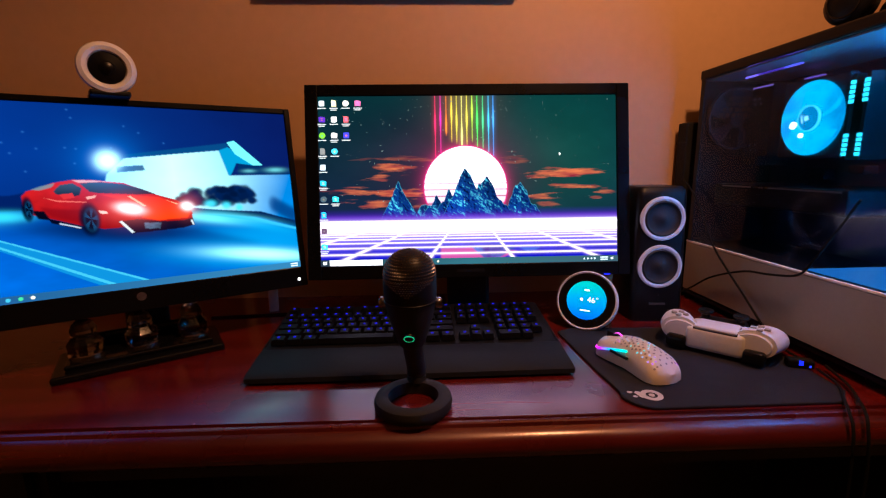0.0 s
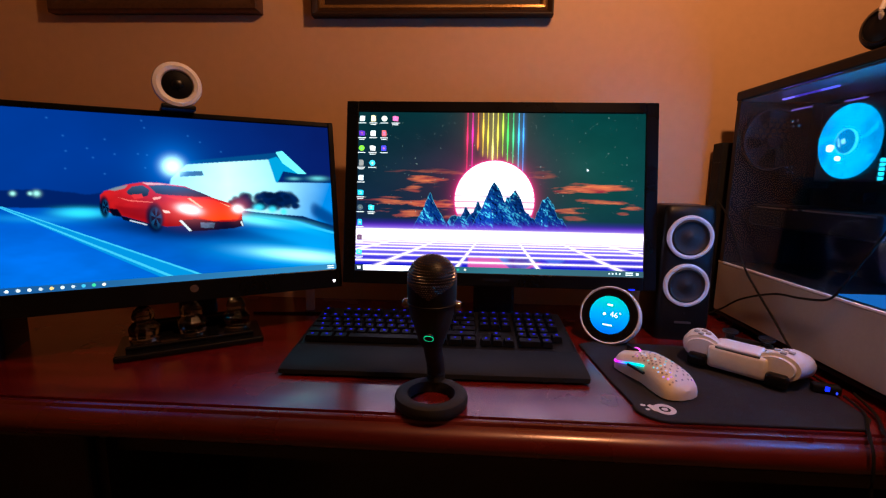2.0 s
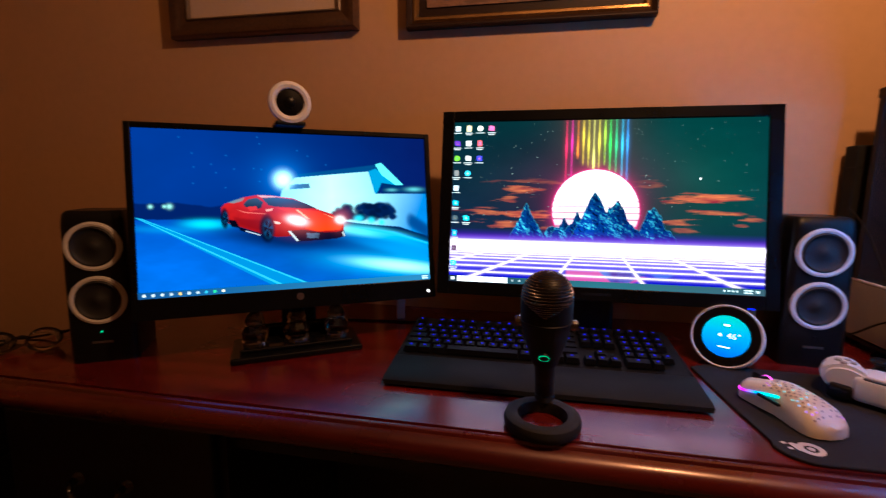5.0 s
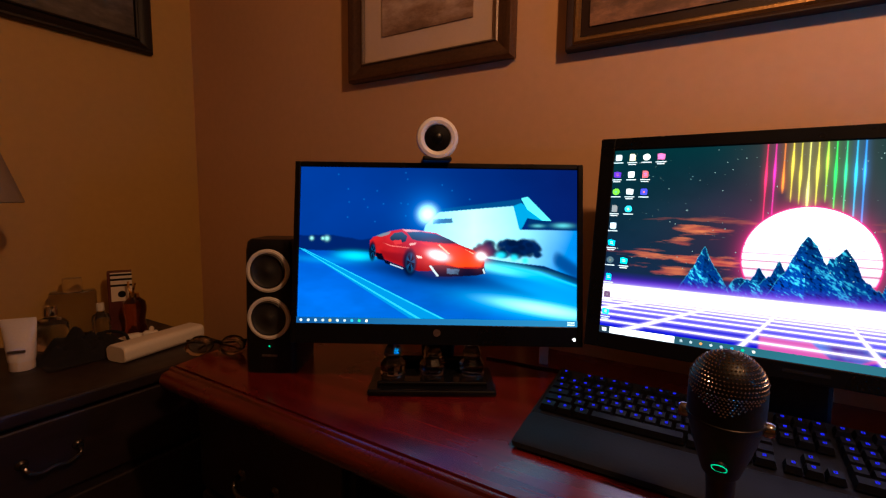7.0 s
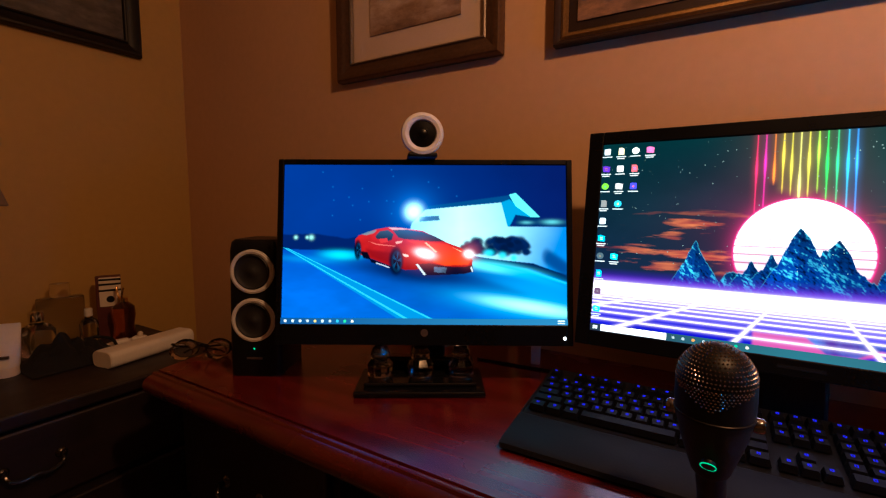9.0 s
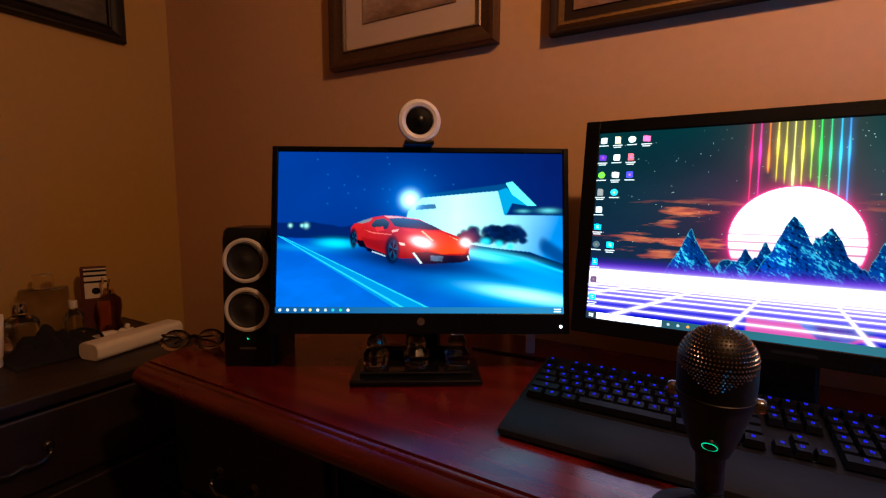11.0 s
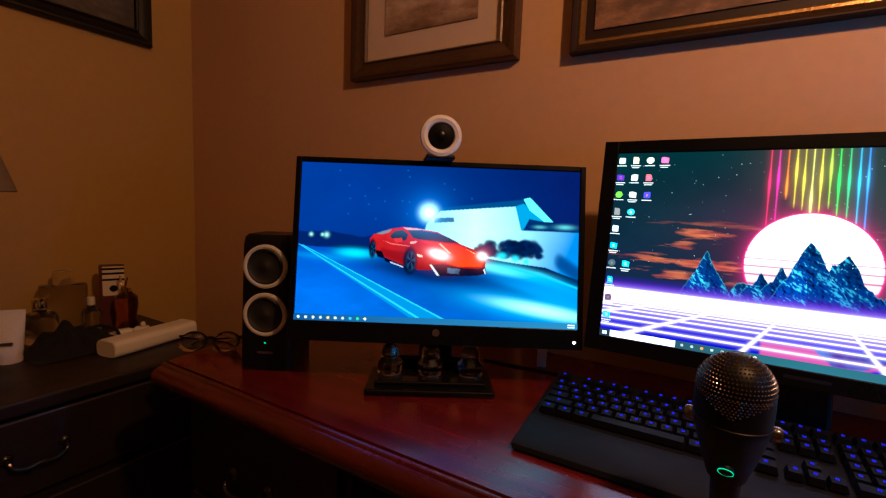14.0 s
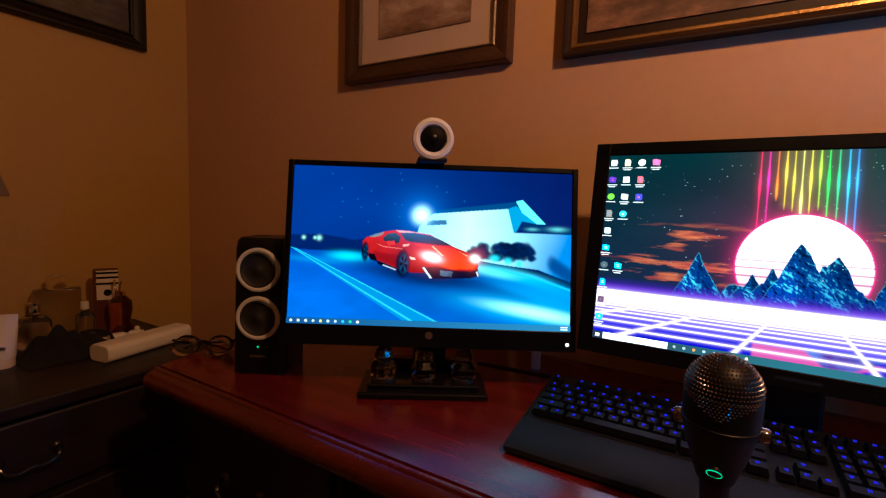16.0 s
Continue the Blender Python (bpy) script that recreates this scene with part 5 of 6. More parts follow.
def headset():
    t = thing("headset", "black over-ear headset lying on the computer", "headset", pose(0.695, 0.727, 1.2216, 0, 0, 17) @ Matrix.Scale(0.8, 4))
    arc = [(0.085 * math.cos(radians(a)), 0.0, 0.035 + 0.105 * math.sin(radians(a)) * 0.62) for a in range(0, 181, 20)]
    part("headband", tube(arc, 0.009, 10), M_BLACK, t, smooth=True)
    part("band_pad", tube([(0.92 * x, y, z - 0.012) for x, y, z in arc[2:-2]], 0.011, 10), M_CLOTH, t, smooth=True)
    for s in (-1, 1):
        c = part("ear_cup", lathe([(0, 0.012), (0.026, 0.012), (0.034, 0.006), (0.036, 0), (0.034, -0.012), (0.02, -0.016), (0, -0.016)], 32), M_BLACK, t, smooth=True, m=pose(s * 0.082, 0, 0.037, 0, 90 * s, 0))
        part("ear_cushion", lathe([(0.016, -0.016), (0.020, -0.026), (0.030, -0.027), (0.035, -0.020), (0.034, -0.012)], 32), M_CLOTH, c, smooth=True)
        part("trim_ring", lathe([(0.0235, 0.0126), (0.0262, 0.0126), (0.0255, 0.0140), (0.0240, 0.0140), (0.0235, 0.0126)], 32), M_PULL, c, "dull metal trim ring", True)
        part("yoke", tube([(s * 0.085, 0, 0.04), (s * 0.095, 0, 0.06), (s * 0.085, 0, 0.085)], 0.004, 8), M_SILVER, t, smooth=True)


headset()

bx = thing("storage_box", "tall matt black box against the wall beside the computer", "box", pose(0.634, 1.020, 0.760))
part("carton", box(-0.028, 0.024, -0.008, 0.026, 0, 0.366, 0.003), M_CLOTH, bx)
part("lid_line", box(-0.0285, 0.0245, -0.0085, 0.0265, 0.325, 0.327), M_BLACK, bx)


# ---- smart display ----
def smart_display():
    t = thing("smart_display", "round white smart display with a lit blue face", "smart display", basis((0.340, 0.820, 0.811), (0.8572, -0.515), 20.0))
    part("body", lathe([(0.0475, 0.0), (0.0495, 0.0015), (0.0515, -0.001), (0.0520, -0.012), (0.050, -0.030), (0.044, -0.048), (0.034, -0.062), (0.018, -0.071), (0, -0.073)], 56), M_WHITE, t, "white rounded shell", True)
    part("face_glass", lathe([(0, 0.0), (0.0476, 0.0), (0.0476, -0.003), (0, -0.003)], 56), M_GLOSS, t, "black glass face")
    d = part("display", flat(oval(0, 0, 0.0335, 0.0335, 48), 0.0006), glow_ramp("display_blue", [(0.0, (0.0, 0.12, 0.62)), (0.5, (0.0, 0.29, 0.66)), (1.0, (0.0, 0.50, 0.42))], 1, 0.72, 0.2, 3), t, "lit blue round display")
    white = glow("display_text", (0.7, 0.8, 0.9), 0.8)
    lettering("temperature", "46\u00b0", 0.014, white, d, pose(0.011, 0.001, 0.0009))
    part("sun_icon", flat(oval(-0.008, 0.001, 0.0028, 0.0028, 16), 0.0009), white, d)
    part("text_bar", flat(rect(-0.005, 0.004, 0.016, 0.0195), 0.0009), white, d)
    part("text_bar", flat(rect(-0.009, 0.008, -0.019, -0.0165), 0.0009), white, d)
    ft = part("rubber_foot", lathe([(0, -0.0005), (0.022, -0.0005), (0.026, 0.003), (0.024, 0.010), (0, 0.012)], 28), M_GREY, t)
    ft.matrix_basis = basis((0.340, 0.820, 0.811), (0.8572, -0.515), 20.0).inverted() @ pose(0.351, 0.840, 0.7605)


smart_display()


# ---- mouse pad, mouse, controller ----
def mouse_pad():
    t = thing("mouse_pad", "black cloth mouse pad with a pale printed mark", "mouse pad", Matrix())
    p = [(0.297, 0.650), (0.304, 0.594)]
    for i in range(8):
        a = radians(190 + 75 * i / 7)
        p.append((0.335 + 0.035 * math.cos(a), 0.589 + 0.035 * math.sin(a)))
    p += [(0.382, 0.554), (0.553, 0.554), (0.580, 0.578), (0.591, 0.776), (0.570, 0.801), (0.310, 0.813), (0.286, 0.800)]
    part("cloth", prism(p, 0.7602, 0.7635, 0.001), M_PAD, t)
    part("stitched_edge", tube([(x, y, 0.7622) for x, y in p], 0.0013, 6, True, False), M_CLOTH, t)
    m = pose(0.337, 0.581, 0.7638, 0, 0, 2) @ Matrix.Scale(0.967, 4)
    part("mark_ring", lathe([(0.0072, 0), (0.0135, 0), (0.0135, 0.0003), (0.0072, 0.0003)], 32), M_PADLOGO, t, "pale printed ring", m=m)
    part("mark_dot", lathe([(0, 0), (0.0038, 0), (0.0038, 0.0003), (0, 0.0003)], 20), M_PADLOGO, t, m=m)
    part("mark_arm", flat([(-0.016, -0.004), (-0.010, -0.008), (-0.009, 0.008), (-0.015, 0.012), (-0.019, 0.009)], 0.0001), M_PADLOGO, t, m=m)
    part("mark_spot", flat(oval(-0.024, 0.010, 0.0035, 0.0028, 14), 0.0001), M_PADLOGO, t, m=m)
    part("mark_spot", flat(oval(-0.022, -0.001, 0.003, 0.0025, 14), 0.0001), M_PADLOGO, t, m=m)


mouse_pad()


def mouse():
    t = thing("mouse", "cream honeycomb gaming mouse with rainbow-lit sides", "mouse", pose(0.355, 0.662, 0.7637, 0, 0, 18.7) @ Matrix.Scale(0.97, 4))
    Lm = 0.128

    def half(s):
        return 0.0305 * (0.80 + 0.20 * abs(math.cos(math.pi * (s - 0.02))) ** 1.2) * (1 - 0.0 * s) * min(1, (1 - (2 * s - 1) ** 8)) ** 0.5

    def top(s):
        return 0.017 + 0.021 * math.sin(math.pi * min(max(0.08 + 0.80 * s, 0), 1)) ** 1.3 - (0.010 * max(0, s - 0.85) / 0.15)

    def surf(s, a):
        w, h = half(s), top(s)
        c, q = math.cos(a), math.sin(a)
        return Vector((w * math.copysign(abs(c) ** 0.7, c), Lm * (0.5 - s), 0.002 + h * abs(q) ** 0.75))

    bm = bmesh.new()
    S, A = 30, 20
    g = [[bm.verts.new(surf(0.004 + 0.992 * i / S, math.pi * j / A)) for j in range(A + 1)] for i in range(S + 1)]
    for i in range(S):
        for j in range(A):
            bm.faces.new((g[i][j], g[i + 1][j], g[i + 1][j + 1], g[i][j + 1]))
    for r in (g[0], g[-1]):
        bm.faces.new(r)
    bm.faces.new([g[i][0] for i in range(S + 1)] + [g[i][A] for i in range(S, -1, -1)])
    shell = part("shell", bm, M_CREAM, t, "cream plastic shell", True)
    # honeycomb holes
    rng = random.Random(8)
    dark, lit = bmesh.new(), bmesh.new()
    for i in range(15):
        for j in range(7):
            s, a = 0.34 + 0.0405 * i, math.pi / 2 + (j - 3 + 0.5 * (i % 2)) * 0.235
            if s > 0.93 or abs(a - math.pi / 2) > 0.78:
                continue
            p = surf(s, a)
            n = (surf(s + 0.01, a) - p).cross(surf(s, a + 0.02) - p).normalized()
            n = n if n.z > 0 else -n
            u = n.orthogonal().normalized()
            v = n.cross(u)
            b = lit if rng.random() < 0.34 else dark
            b.faces.new([b.verts.new(p + 0.0004 * n + 0.0016 * (math.cos(k * math.pi / 3) * u + math.sin(k * math.pi / 3) * v)) for k in range(6)])
    part("honeycomb_hole", dark, M_PEWTER, shell)["kind"] = "stuff"
    part("honeycomb_light", lit, glow_ramp("inner_light", [(0.0, (0.5, 0.1, 0.7)), (0.5, (0.1, 0.6, 0.55)), (1.0, (0.5, 0.15, 0.5))], 1, 0.6, 0.8, 5), shell)["kind"] = "stuff"
    for sgn, a in ((-1, math.pi - 0.30), (1, 0.30)):
        pts = []
        for k in range(9):
            s = 0.03 + 0.50 * k / 8
            p = surf(s, a + sgn * 0.28 * (k / 8) ** 1.5)
            pts.append(p + Vector((sgn * 0.0006, 0, 0.001)))
        part("glow_strip", tube(pts, 0.0015, 8), glow_ramp("side_strip", [(0.0, (0.0, 0.9, 0.6)), (0.45, (0.0, 0.25, 1.0)), (0.7, (0.35, 0.0, 1.0)), (1.0, (1.0, 0.05, 0.6))], 1, 1.3), t, "rainbow-lit side strip")
    part("scroll_wheel", lathe([(0, -0.004), (0.009, -0.004), (0.0105, -0.002), (0.0105, 0.002), (0.009, 0.004), (0, 0.004)], 28), M_BLACK, t, m=pose(0, 0.036, 0.026, 0, 90, 0))
    part("wheel_light", lathe([(0.0105, -0.0015), (0.0112, -0.001), (0.0112, 0.001), (0.0105, 0.0015)], 28), glow("wheel_pink", (1.0, 0.08, 0.7), 1.2), t, "pink-lit wheel", m=pose(0, 0.036, 0.026, 0, 90, 0))
    part("button_seam", box(-0.0006, 0.0006, 0.02, 0.060, 0.024, 0.0335), M_BLACK, t)
    part("side_button", box(-0.0295, -0.0255, -0.012, 0.022, 0.018, 0.022, 0.001), M_BLACK, t)


mouse()


def controller():
    t = thing("game_controller", "white and black wireless game controller on the mouse pad", "controller", pose(0.479, 0.683, 0.7637, 0, 0, -44.3) @ Matrix.Scale(0.904, 4))
    for s in (-1, 1):
        bm = bmesh.new()
        path = [(s * 0.050, 0.004, 0.032, 0.030, 0.022), (s * 0.056, 0.022, 0.034, 0.031, 0.022), (s * 0.064, 0.048, 0.031, 0.027, 0.024), (s * 0.071, 0.074, 0.024, 0.021, 0.021), (s * 0.076, 0.096, 0.018, 0.014, 0.014), (s * 0.077, 0.104, 0.017, 0.006, 0.006)]
        n = 20
        rings = []
        for cx, cy, cz, rx, rz in path:
            rings.append([bm.verts.new((cx + rx * math.cos(2 * math.pi * i / n), cy, max(cz + rz * math.sin(2 * math.pi * i / n), 0.002))) for i in range(n)])
        for a, b in zip(rings, rings[1:]):
            for i in range(n):
                bm.faces.new((a[i], a[(i + 1) % n], b[(i + 1) % n], b[i]))
        bm.faces.new(rings[0])
        bm.faces.new(rings[-1][::-1])
        bmesh.ops.bevel(bm, geom=list({e for f in bm.faces if len(f.verts) > 4 for e in f.edges}), offset=0.005, segments=2, affect="EDGES")
        grip = part("grip", bm, M_WHITE, t, "white moulded grip", True)
        part("trigger", box(s * 0.055 - 0.015, s * 0.055 + 0.015, -0.007, 0.014, 0.003, 0.025, 0.006, 3), M_GLOSS, t, "gloss black trigger", True)
        k = part("stick", lathe([(0, 0.038), (0.006, 0.038), (0.007, 0.052), (0.0115, 0.054), (0.0125, 0.057), (0.011, 0.0595), (0.004, 0.058), (0, 0.058)], 24), M_BLACK, t, "black thumb stick", True, pose(s * 0.026, 0.062, 0))
    part("centre_shell", box(-0.042, 0.042, -0.001, 0.060, 0.006, 0.044, 0.007, 3), M_WHITE, t, smooth=True)
    part("underside", box(-0.045, 0.045, 0.004, 0.075, 0.002, 0.030, 0.006), M_BLACK, t, smooth=True)
    part("lower_faceplate", box(-0.036, 0.036, 0.048, 0.082, 0.020, 0.046, 0.007, 3), M_BLACK, t, "black faceplate round the sticks", True)
    part("touchpad", box(-0.030, 0.030, -0.001, 0.044, 0.042, 0.0485, 0.003, 3), M_WHITE, t, "white touchpad", True)
    part("touchpad_gap", box(-0.0308, 0.0308, 0.0005, 0.0448, 0.040, 0.0443), M_BLACK, t)
    part("port", box(-0.0045, 0.0045, -0.0008, 0.004, 0.021, 0.0245), M_BLACK, t)
    # direction keys on one side, face buttons on the other
    for dx, dy in ((0.009, 0), (-0.009, 0), (0, 0.009), (0, -0.009)):
        part("direction_key", box(-0.0042, 0.0042, -0.0042, 0.0042, 0, 0.003, 0.001), M_CASE, t, m=pose(0.057 + dx, 0.022 + dy, 0.0545))
        part("face_button", lathe([(0, 0.003), (0.0038, 0.003), (0.0045, 0.002), (0.0045, 0), (0, 0)], 16), M_CASE, t, smooth=True, m=pose(-0.057 + dx, 0.022 + dy, 0.0545))


controller()


# ---- charging plug and cables ----
def cable(label, pts, r=0.0018):
    o = part("cable", tube(pts, r, 8), M_CABLE, None, smooth=True)
    return tagged(o, label, "cable", "cables")


cable("black speaker cable hanging beside the computer", [(0.604, 1.005, 1.01), (0.600, 0.948, 0.972), (0.600, 0.887, 0.894), (0.600, 0.838, 0.854), (0.600, 0.793, 0.822), (0.599, 0.745, 0.788), (0.597, 0.700, 0.769), (0.592, 0.655, 0.768)])
cable("black cable looping up to the computer's glass", [(0.575, 0.975, 0.765), (0.603, 0.948, 0.792), (0.608, 0.896, 0.827), (0.608, 0.812, 0.859), (0.608, 0.752, 0.868), (0.608, 0.701, 0.880), (0.608, 0.678, 0.907), (0.608, 0.658, 0.939), (0.609, 0.625, 0.995)])
cable("black cable from the plug over the desk edge", [(0.588, 0.627, 0.768), (0.580, 0.588, 0.766), (0.553, 0.551, 0.766), (0.537, 0.529, 0.765), (0.530, 0.514, 0.75), (0.530, 0.510, 0.7), (0.538, 0.514, 0.56)])
cable("second black cable over the desk edge", [(0.608, 0.636, 0.768), (0.592, 0.587, 0.766), (0.570, 0.551, 0.766), (0.555, 0.528, 0.765), (0.547, 0.514, 0.75), (0.549, 0.510, 0.7), (0.553, 0.514, 0.56)])
cable("black cable lying behind the tray", [(-0.352, 0.922, 0.762), (-0.234, 0.932, 0.762), (-0.087, 0.945, 0.762)], 0.0024)
pa = thing("power_adapter", "pale upright power adapter at the back of the desk", "adapter", pose(-0.247, 0.966, 0.760, 0, 0, 17))
part("shell", box(-0.009, 0.009, -0.012, 0.012, 0, 0.052, 0.003), M_CREAM, pa)
part("cord_boot", lathe([(0, 0.0521), (0.005, 0.0521), (0.003, 0.066), (0, 0.066)], 12), M_WHITE, pa)
dg = thing("usb_hub", "small black plug with a bright blue light", "plug", pose(0.578, 0.645, 0.7637, 0, 0, -23))
part("shell", box(-0.016, 0.016, -0.008, 0.008, 0, 0.012, 0.003), M_BLACK, dg)
part("blue_light", box(-0.003, 0.002, -0.0086, -0.0079, 0.005, 0.0115), G_BLUE, dg, "bright blue light")
part("blue_light", box(0.009, 0.011, -0.0086, -0.0079, 0.003, 0.006), glow("blue_faint", (0.02, 0.04, 0.8), 1.0), dg)


# ---- tray of crystal figures ----
def crystal_tray():
    m = pose(-0.439, 0.655, 0.760, 0, 0, 32) @ Matrix.Scale(0.975, 4)
    t = thing("tray", "gloss black stepped tray in front of the monitor", "tray", m)
    part("base", box(0, 0.218, 0, 0.110, 0, 0.011, 0.004, 3), M_GLOSS, t)
    part("step", box(0.014, 0.204, 0.020, 0.104, 0.0112, 0.018, 0.003, 3), M_GLOSS, t)
    for i, x in enumerate((0.038, 0.109, 0.180)):
        f = thing("crystal_figure", "clear cut-crystal figure on the black tray", "figurine", m @ pose(x, 0.060, 0.0182, 0, 0, 25 * i), "crystal figures")
        part("body", lathe([(0, 0), (0.017, 0), (0.022, 0.008), (0.023, 0.020), (0.015, 0.031), (0.017, 0.040), (0.013, 0.050), (0.005, 0.057), (0, 0.060)], 9), M_CRYSTAL, f, "faceted clear crystal")
        part("collar", lathe([(0.0148, 0.030), (0.0165, 0.0312), (0.0148, 0.0325)], 18), M_CHROME, f)
        part("foot_ring", lathe([(0.0175, 0.0002), (0.0225, 0.0002), (0.0225, 0.0025), (0.0175, 0.0025)], 24), M_CHROME, f)


crystal_tray()


# ---- eyeglasses ----
def eyeglasses():
    t = thing("eyeglasses", "folded black-framed eyeglasses on the desk", "eyeglasses", pose(-0.833, 0.645, 0.760, 0, 0, 37) @ Matrix.Scale(0.88, 4))
    for s in (-1, 1):
        pts = [(s * 0.036 + 0.026 * math.cos(a), 0, 0.022 + 0.019 * math.sin(a)) for a in (2 * math.pi * i / 20 for i in range(20))]
        f = part("rim", tube(pts, 0.0022, 8, True, False), M_GLOSS, t, smooth=True)
        part("lens", lathe([(0, 0), (0.95, 0), (0.95, 0.03), (0, 0.03)], 20, Matrix.Translation((s * 0.036, 0, 0.022)) @ Matrix.Diagonal((0.026, 1, 0.019, 1)) @ Matrix.Rotation(radians(90), 4, "X")), M_CLEAR, f)
        part("temple", tube([(s * 0.064, 0, 0.028), (s * 0.066, 0.01, 0.028), (-s * 0.02, 0.018 + 0.006 * s, 0.018), (-s * 0.05, 0.02 + 0.006 * s, 0.006)], 0.0022, 8), M_GLOSS, t, smooth=True)
    part("bridge", tube([(-0.010, 0, 0.026), (0, -0.003, 0.030), (0.010, 0, 0.026)], 0.0022, 8), M_GLOSS, t, smooth=True)


eyeglasses()

# ---- on the nightstand ----
NZ = 0.67


def white_tube():
    t = thing("tube_box", "long white rounded tube lying on the nightstand", "tube", look((-1.216, 0.615, NZ + 0.0205), (-1.261, 0.853, NZ + 0.0205)))
    bm = prism(rounded(-0.034, 0.034, -0.0205, 0.0205, 0.014, 5), -0.225, 0.0, 0.003)
    part("sleeve", bm, M_WHITE, t, smooth=True)
    part("end_cap", prism(rounded(-0.0325, 0.0325, -0.019, 0.019, 0.013, 5), 0.0002, 0.002), M_CREAM, t)


white_tube()


def lotion_tube():
    t = thing("lotion_tube", "white lotion tube standing on its cap", "lotion", pose(-1.350, 0.476, NZ, 0, 0, 57))
    bm = bmesh.new()
    n = 24
    rings = []
    for z, rx, ry in ((0.022, 0.025, 0.025), (0.05, 0.028, 0.022), (0.085, 0.031, 0.012), (0.112, 0.033, 0.0022), (0.122, 0.033, 0.0016)):
        rings.append([bm.verts.new((rx * math.cos(2 * math.pi * i / n), ry * math.sin(2 * math.pi * i / n), z)) for i in range(n)])
    for a, b in zip(rings, rings[1:]):
        for i in range(n):
            bm.faces.new((a[i], a[(i + 1) % n], b[(i + 1) % n], b[i]))
    bm.faces.new(rings[0][::-1])
    bm.faces.new(rings[-1])
    part("tube", bm, M_WHITE, t, smooth=True)
    part("cap", lathe([(0, 0), (0.023, 0), (0.024, 0.002), (0.0235, 0.0218), (0, 0.0218)], 28), M_CREAM, t, smooth=True)
    part("label_bar", box(-0.016, 0.016, -0.0275, -0.0235, 0.046, 0.052), M_PEWTER, t, "grey printed bar")


lotion_tube()


def bottle(label, m, w, h, glass, cap, square=False, sx=1.0):
    t = thing("bottle", label, "bottle", m)
    if square:
        part("glass", prism(rounded(-w, w, -w * 0.45, w * 0.45, w * 0.2, 4), 0, h * 0.78, 0.003), glass, t, smooth=True)
    else:
        part("glass", lathe([(0, 0), (w * 0.92, 0), (w, h * 0.04), (w, h * 0.55), (w * 0.8, h * 0.66), (w * 0.4, h * 0.72), (w * 0.4, h * 0.78), (0, h * 0.78)], 28), glass, t, smooth=True)
    part("cap", lathe([(0, h * 0.781), (w * 0.42, h * 0.781), (w * 0.44, h * 0.8), (w * 0.42, h), (0, h)], 24), cap, t, smooth=True)
    return t


bottle("small clear bottle with a white cap", pose(-1.490, 0.691, NZ), 0.023, 0.098, M_CLEAR, M_WHITE)
bottle("round clear perfume bottle with a silver stopper", pose(-1.479, 0.573, NZ), 0.038, 0.115, M_CLEAR, M_CHROME)
bottle("large flat clear perfume bottle", pose(-1.531, 0.643, NZ, 0, 0, 72), 0.052, 0.175, M_CLEAR, M_CLEAR, True)

ct = thing("carton", "narrow dark red carton with cream panels and black stripes", "box", pose(-1.502, 0.750, NZ, 0, 0, 65))
part("box", box(-0.030, 0.030, -0.016, 0.016, 0, 0.185, 0.001), M_RED, ct)
part("cream_panel", box(-0.022, 0.0305, -0.0168, -0.0161, 0.095, 0.182), M_CREAM, ct, "cream printed panel")
for z in (0.140, 0.158, 0.172):
    part("stripe", box(-0.022, 0.0305, -0.0174, -0.0169, z, z + 0.006), M_BLACK, ct)
part("mark", lathe([(0, 0), (0.010, 0), (0.010, 0.0006), (0, 0.0006)], 18), M_BLACK, ct, m=pose(0.004, -0.0169, 0.116, 90))

fg = thing("perfume_bottle", "rose-tinted glass bottle with a gold bow", "bottle", pose(-1.428, 0.754, NZ))
part("glass", lathe([(0, 0), (0.026, 0), (0.029, 0.008), (0.025, 0.045), (0.030, 0.075), (0.028, 0.098), (0.014, 0.112), (0.010, 0.12), (0, 0.12)], 28), M_AMBER, fg, smooth=True)
part("collar", lathe([(0.0101, 0.113), (0.013, 0.114), (0.013, 0.126), (0, 0.127)], 20), M_GOLD, fg, smooth=True)
for s in (-1, 1):
    part("bow", tube([(0, 0, 0.122), (s * 0.010, -0.006, 0.130), (s * 0.018, -0.006, 0.150), (s * 0.020, -0.004, 0.158)], 0.003, 8), M_GOLD, fg, "gold bow end", True)


def soap_tray():
    t = thing("soap_dish", "small white dish with wrapped soaps", "dish", pose(-1.350, 0.734, NZ, 0, 0, 72))
    part("dish", lathe([(0, 0.002), (0.03, 0.0), (0.046, 0.008), (0.048, 0.012), (0.044, 0.011), (0.028, 0.004), (0, 0.005)], 28, Matrix.Diagonal((1.3, 0.8, 1, 1))), M_WHITE, t, smooth=True)
    for x, y, a in ((-0.02, 0.0, 10), (0.022, 0.005, -20)):
        part("soap", box(-0.018, 0.018, -0.011, 0.011, 0.006, 0.024, 0.006, 3), M_WHITE, t, smooth=True, m=pose(x, y, 0, 0, 0, a))
    part("knob", lathe([(0, 0.024), (0.006, 0.024), (0.007, 0.032), (0.004, 0.037), (0, 0.038)], 16), M_CREAM, t, smooth=True, m=pose(0.024, 0.0, 0))


soap_tray()


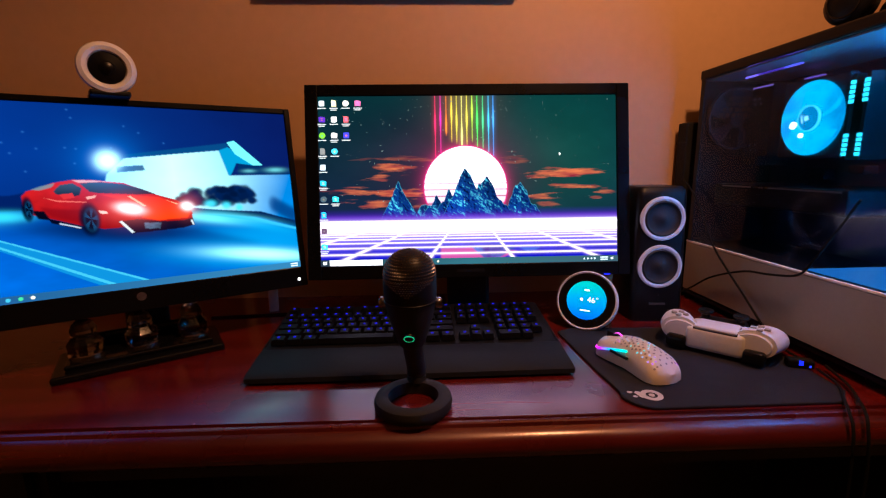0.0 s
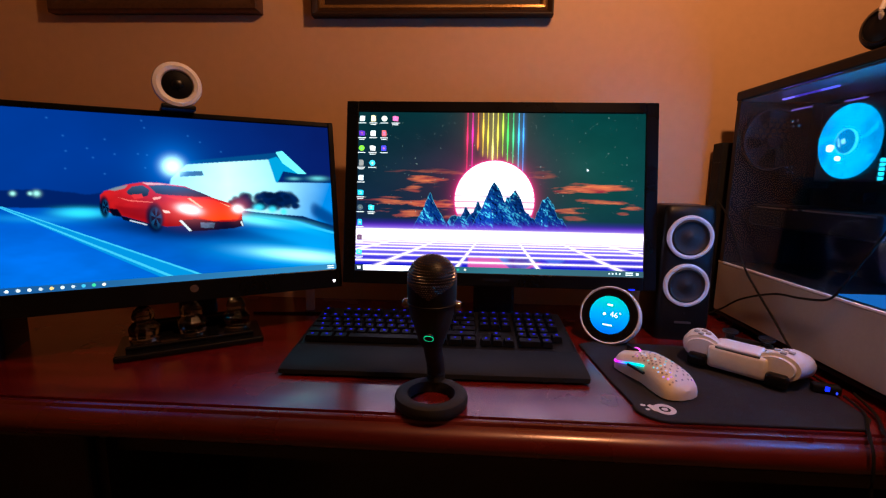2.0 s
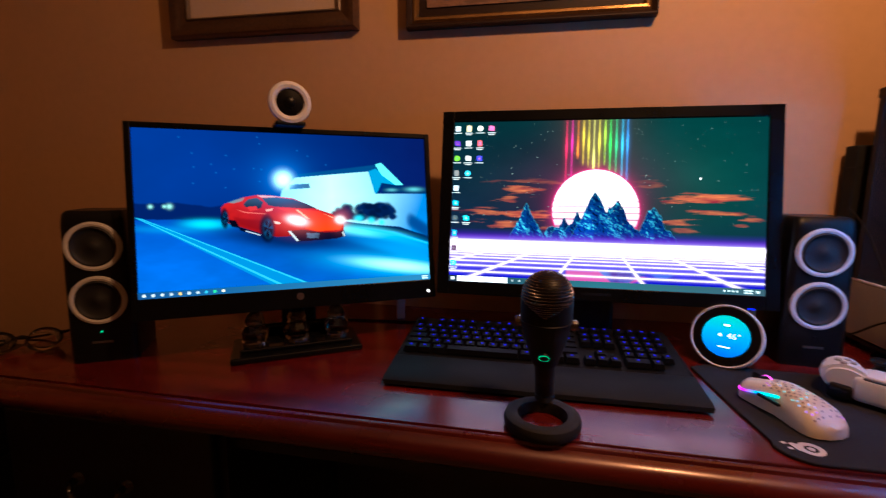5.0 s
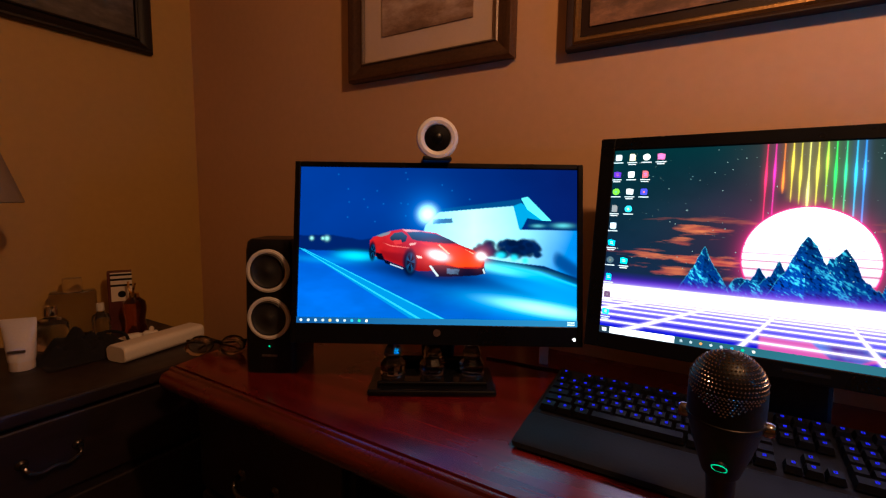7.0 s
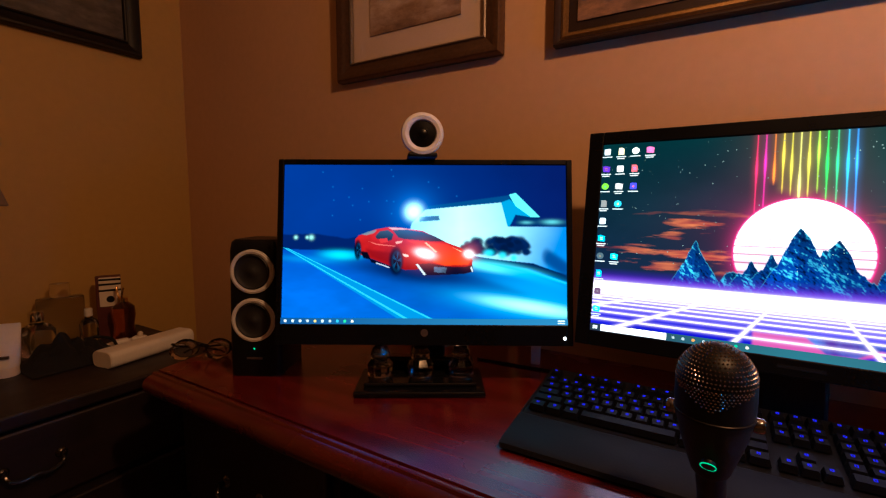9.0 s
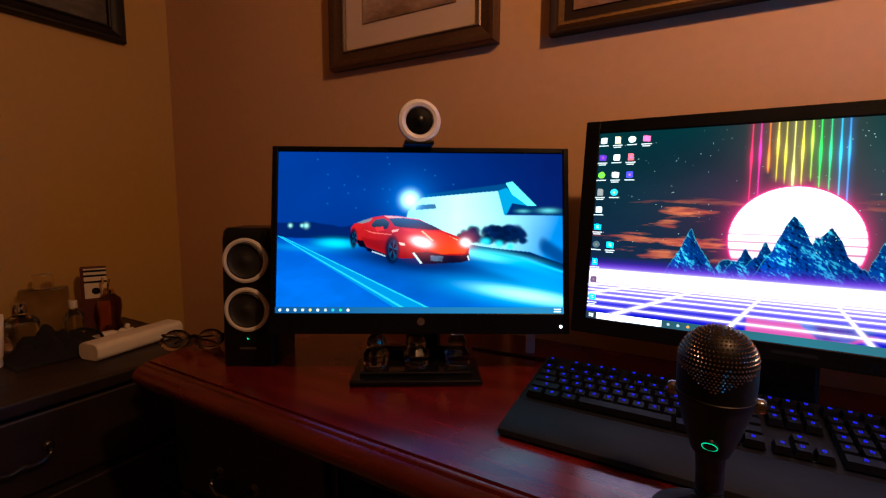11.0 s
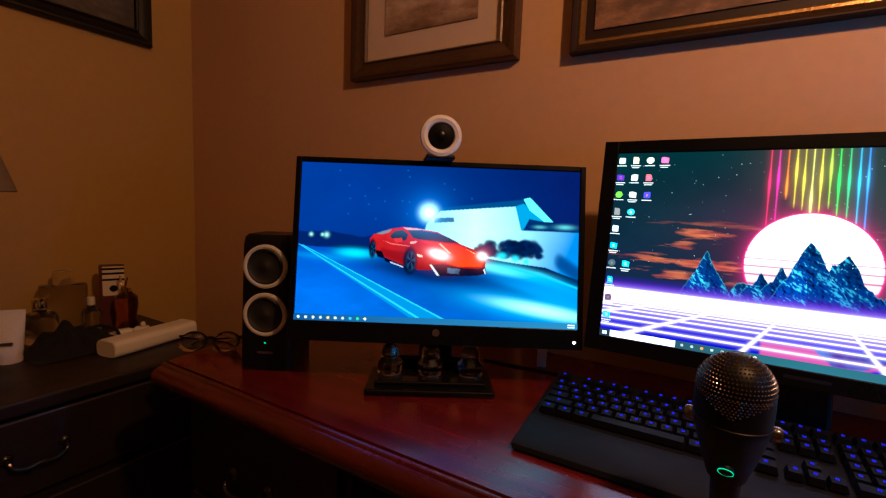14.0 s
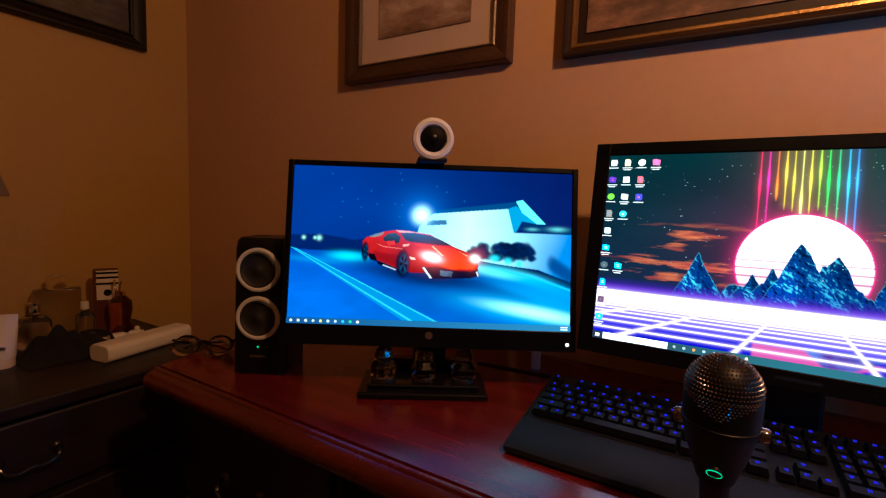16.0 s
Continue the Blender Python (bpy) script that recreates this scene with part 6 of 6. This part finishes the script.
def cloth():
    t = thing("cloth", "crumpled black cloth on the nightstand", "cloth", pose(-1.350, 0.597, NZ))
    bm = bmesh.new()
    n = 26
    g = []
    for i in range(n + 1):
        row = []
        for j in range(n + 1):
            x, y = (i / n - 0.5), (j / n - 0.5)
            r = min(1.0, math.hypot(x, y) * 2)
            z = (0.002 + 0.075 * (1 - r) ** 0.7 * (0.5 + abs(noise.noise((x * 5, y * 6, 2.2)))) + 0.008 * abs(noise.noise((x * 14, y * 13, 0.3))) * (1 - r))
            row.append(bm.verts.new((x * 0.175, y * 0.20, max(z, 0.001))))
        g.append(row)
    for i in range(n):
        for j in range(n):
            bm.faces.new((g[i][j], g[i + 1][j], g[i + 1][j + 1], g[i][j + 1]))
    part("fabric", bm, M_CLOTH, t, smooth=True)
    part("strap", tube([(0.0, 0.02, 0.035), (-0.02, 0.06, 0.042), (-0.01, 0.095, 0.03), (0.01, 0.10, 0.012)], 0.004, 8), M_CLOTH, t, smooth=True)


cloth()


def table_lamp():
    t = thing("table_lamp", "unlit table lamp with a pale conical shade", "lamp", pose(-1.375, 0.356, NZ))
    part("base", lathe([(0, 0), (0.07, 0), (0.072, 0.008), (0.04, 0.02), (0.018, 0.05), (0.03, 0.12), (0.045, 0.19), (0.03, 0.26), (0.012, 0.30), (0.010, 0.40), (0, 0.40)], 32), M_BRASS, t, smooth=True)
    part("shade", lathe([(0.150, 0.392), (0.152, 0.394), (0.088, 0.600), (0.085, 0.600), (0.148, 0.392), (0.150, 0.392)], 48), M_SHADE, t, "pale cloth shade", True)
    part("harp", tube([(-0.008, 0, 0.40), (-0.04, 0, 0.48), (-0.02, 0, 0.57), (0.02, 0, 0.57), (0.04, 0, 0.48), (0.008, 0, 0.40)], 0.002, 6), M_BRASS, t, smooth=True)
    part("shade_ring", tube([(0.0865 * math.cos(a), 0.0865 * math.sin(a), 0.598) for a in (2 * math.pi * i / 28 for i in range(28))], 0.002, 6, True, False), M_BRASS, t)
    for a in (0, 90, 180, 270):
        part("spider_arm", tube([(0, 0, 0.574), (0.04 * math.cos(radians(a)), 0.04 * math.sin(radians(a)), 0.585), (0.086 * math.cos(radians(a)), 0.086 * math.sin(radians(a)), 0.597)], 0.0015, 6), M_BRASS, t)


table_lamp()
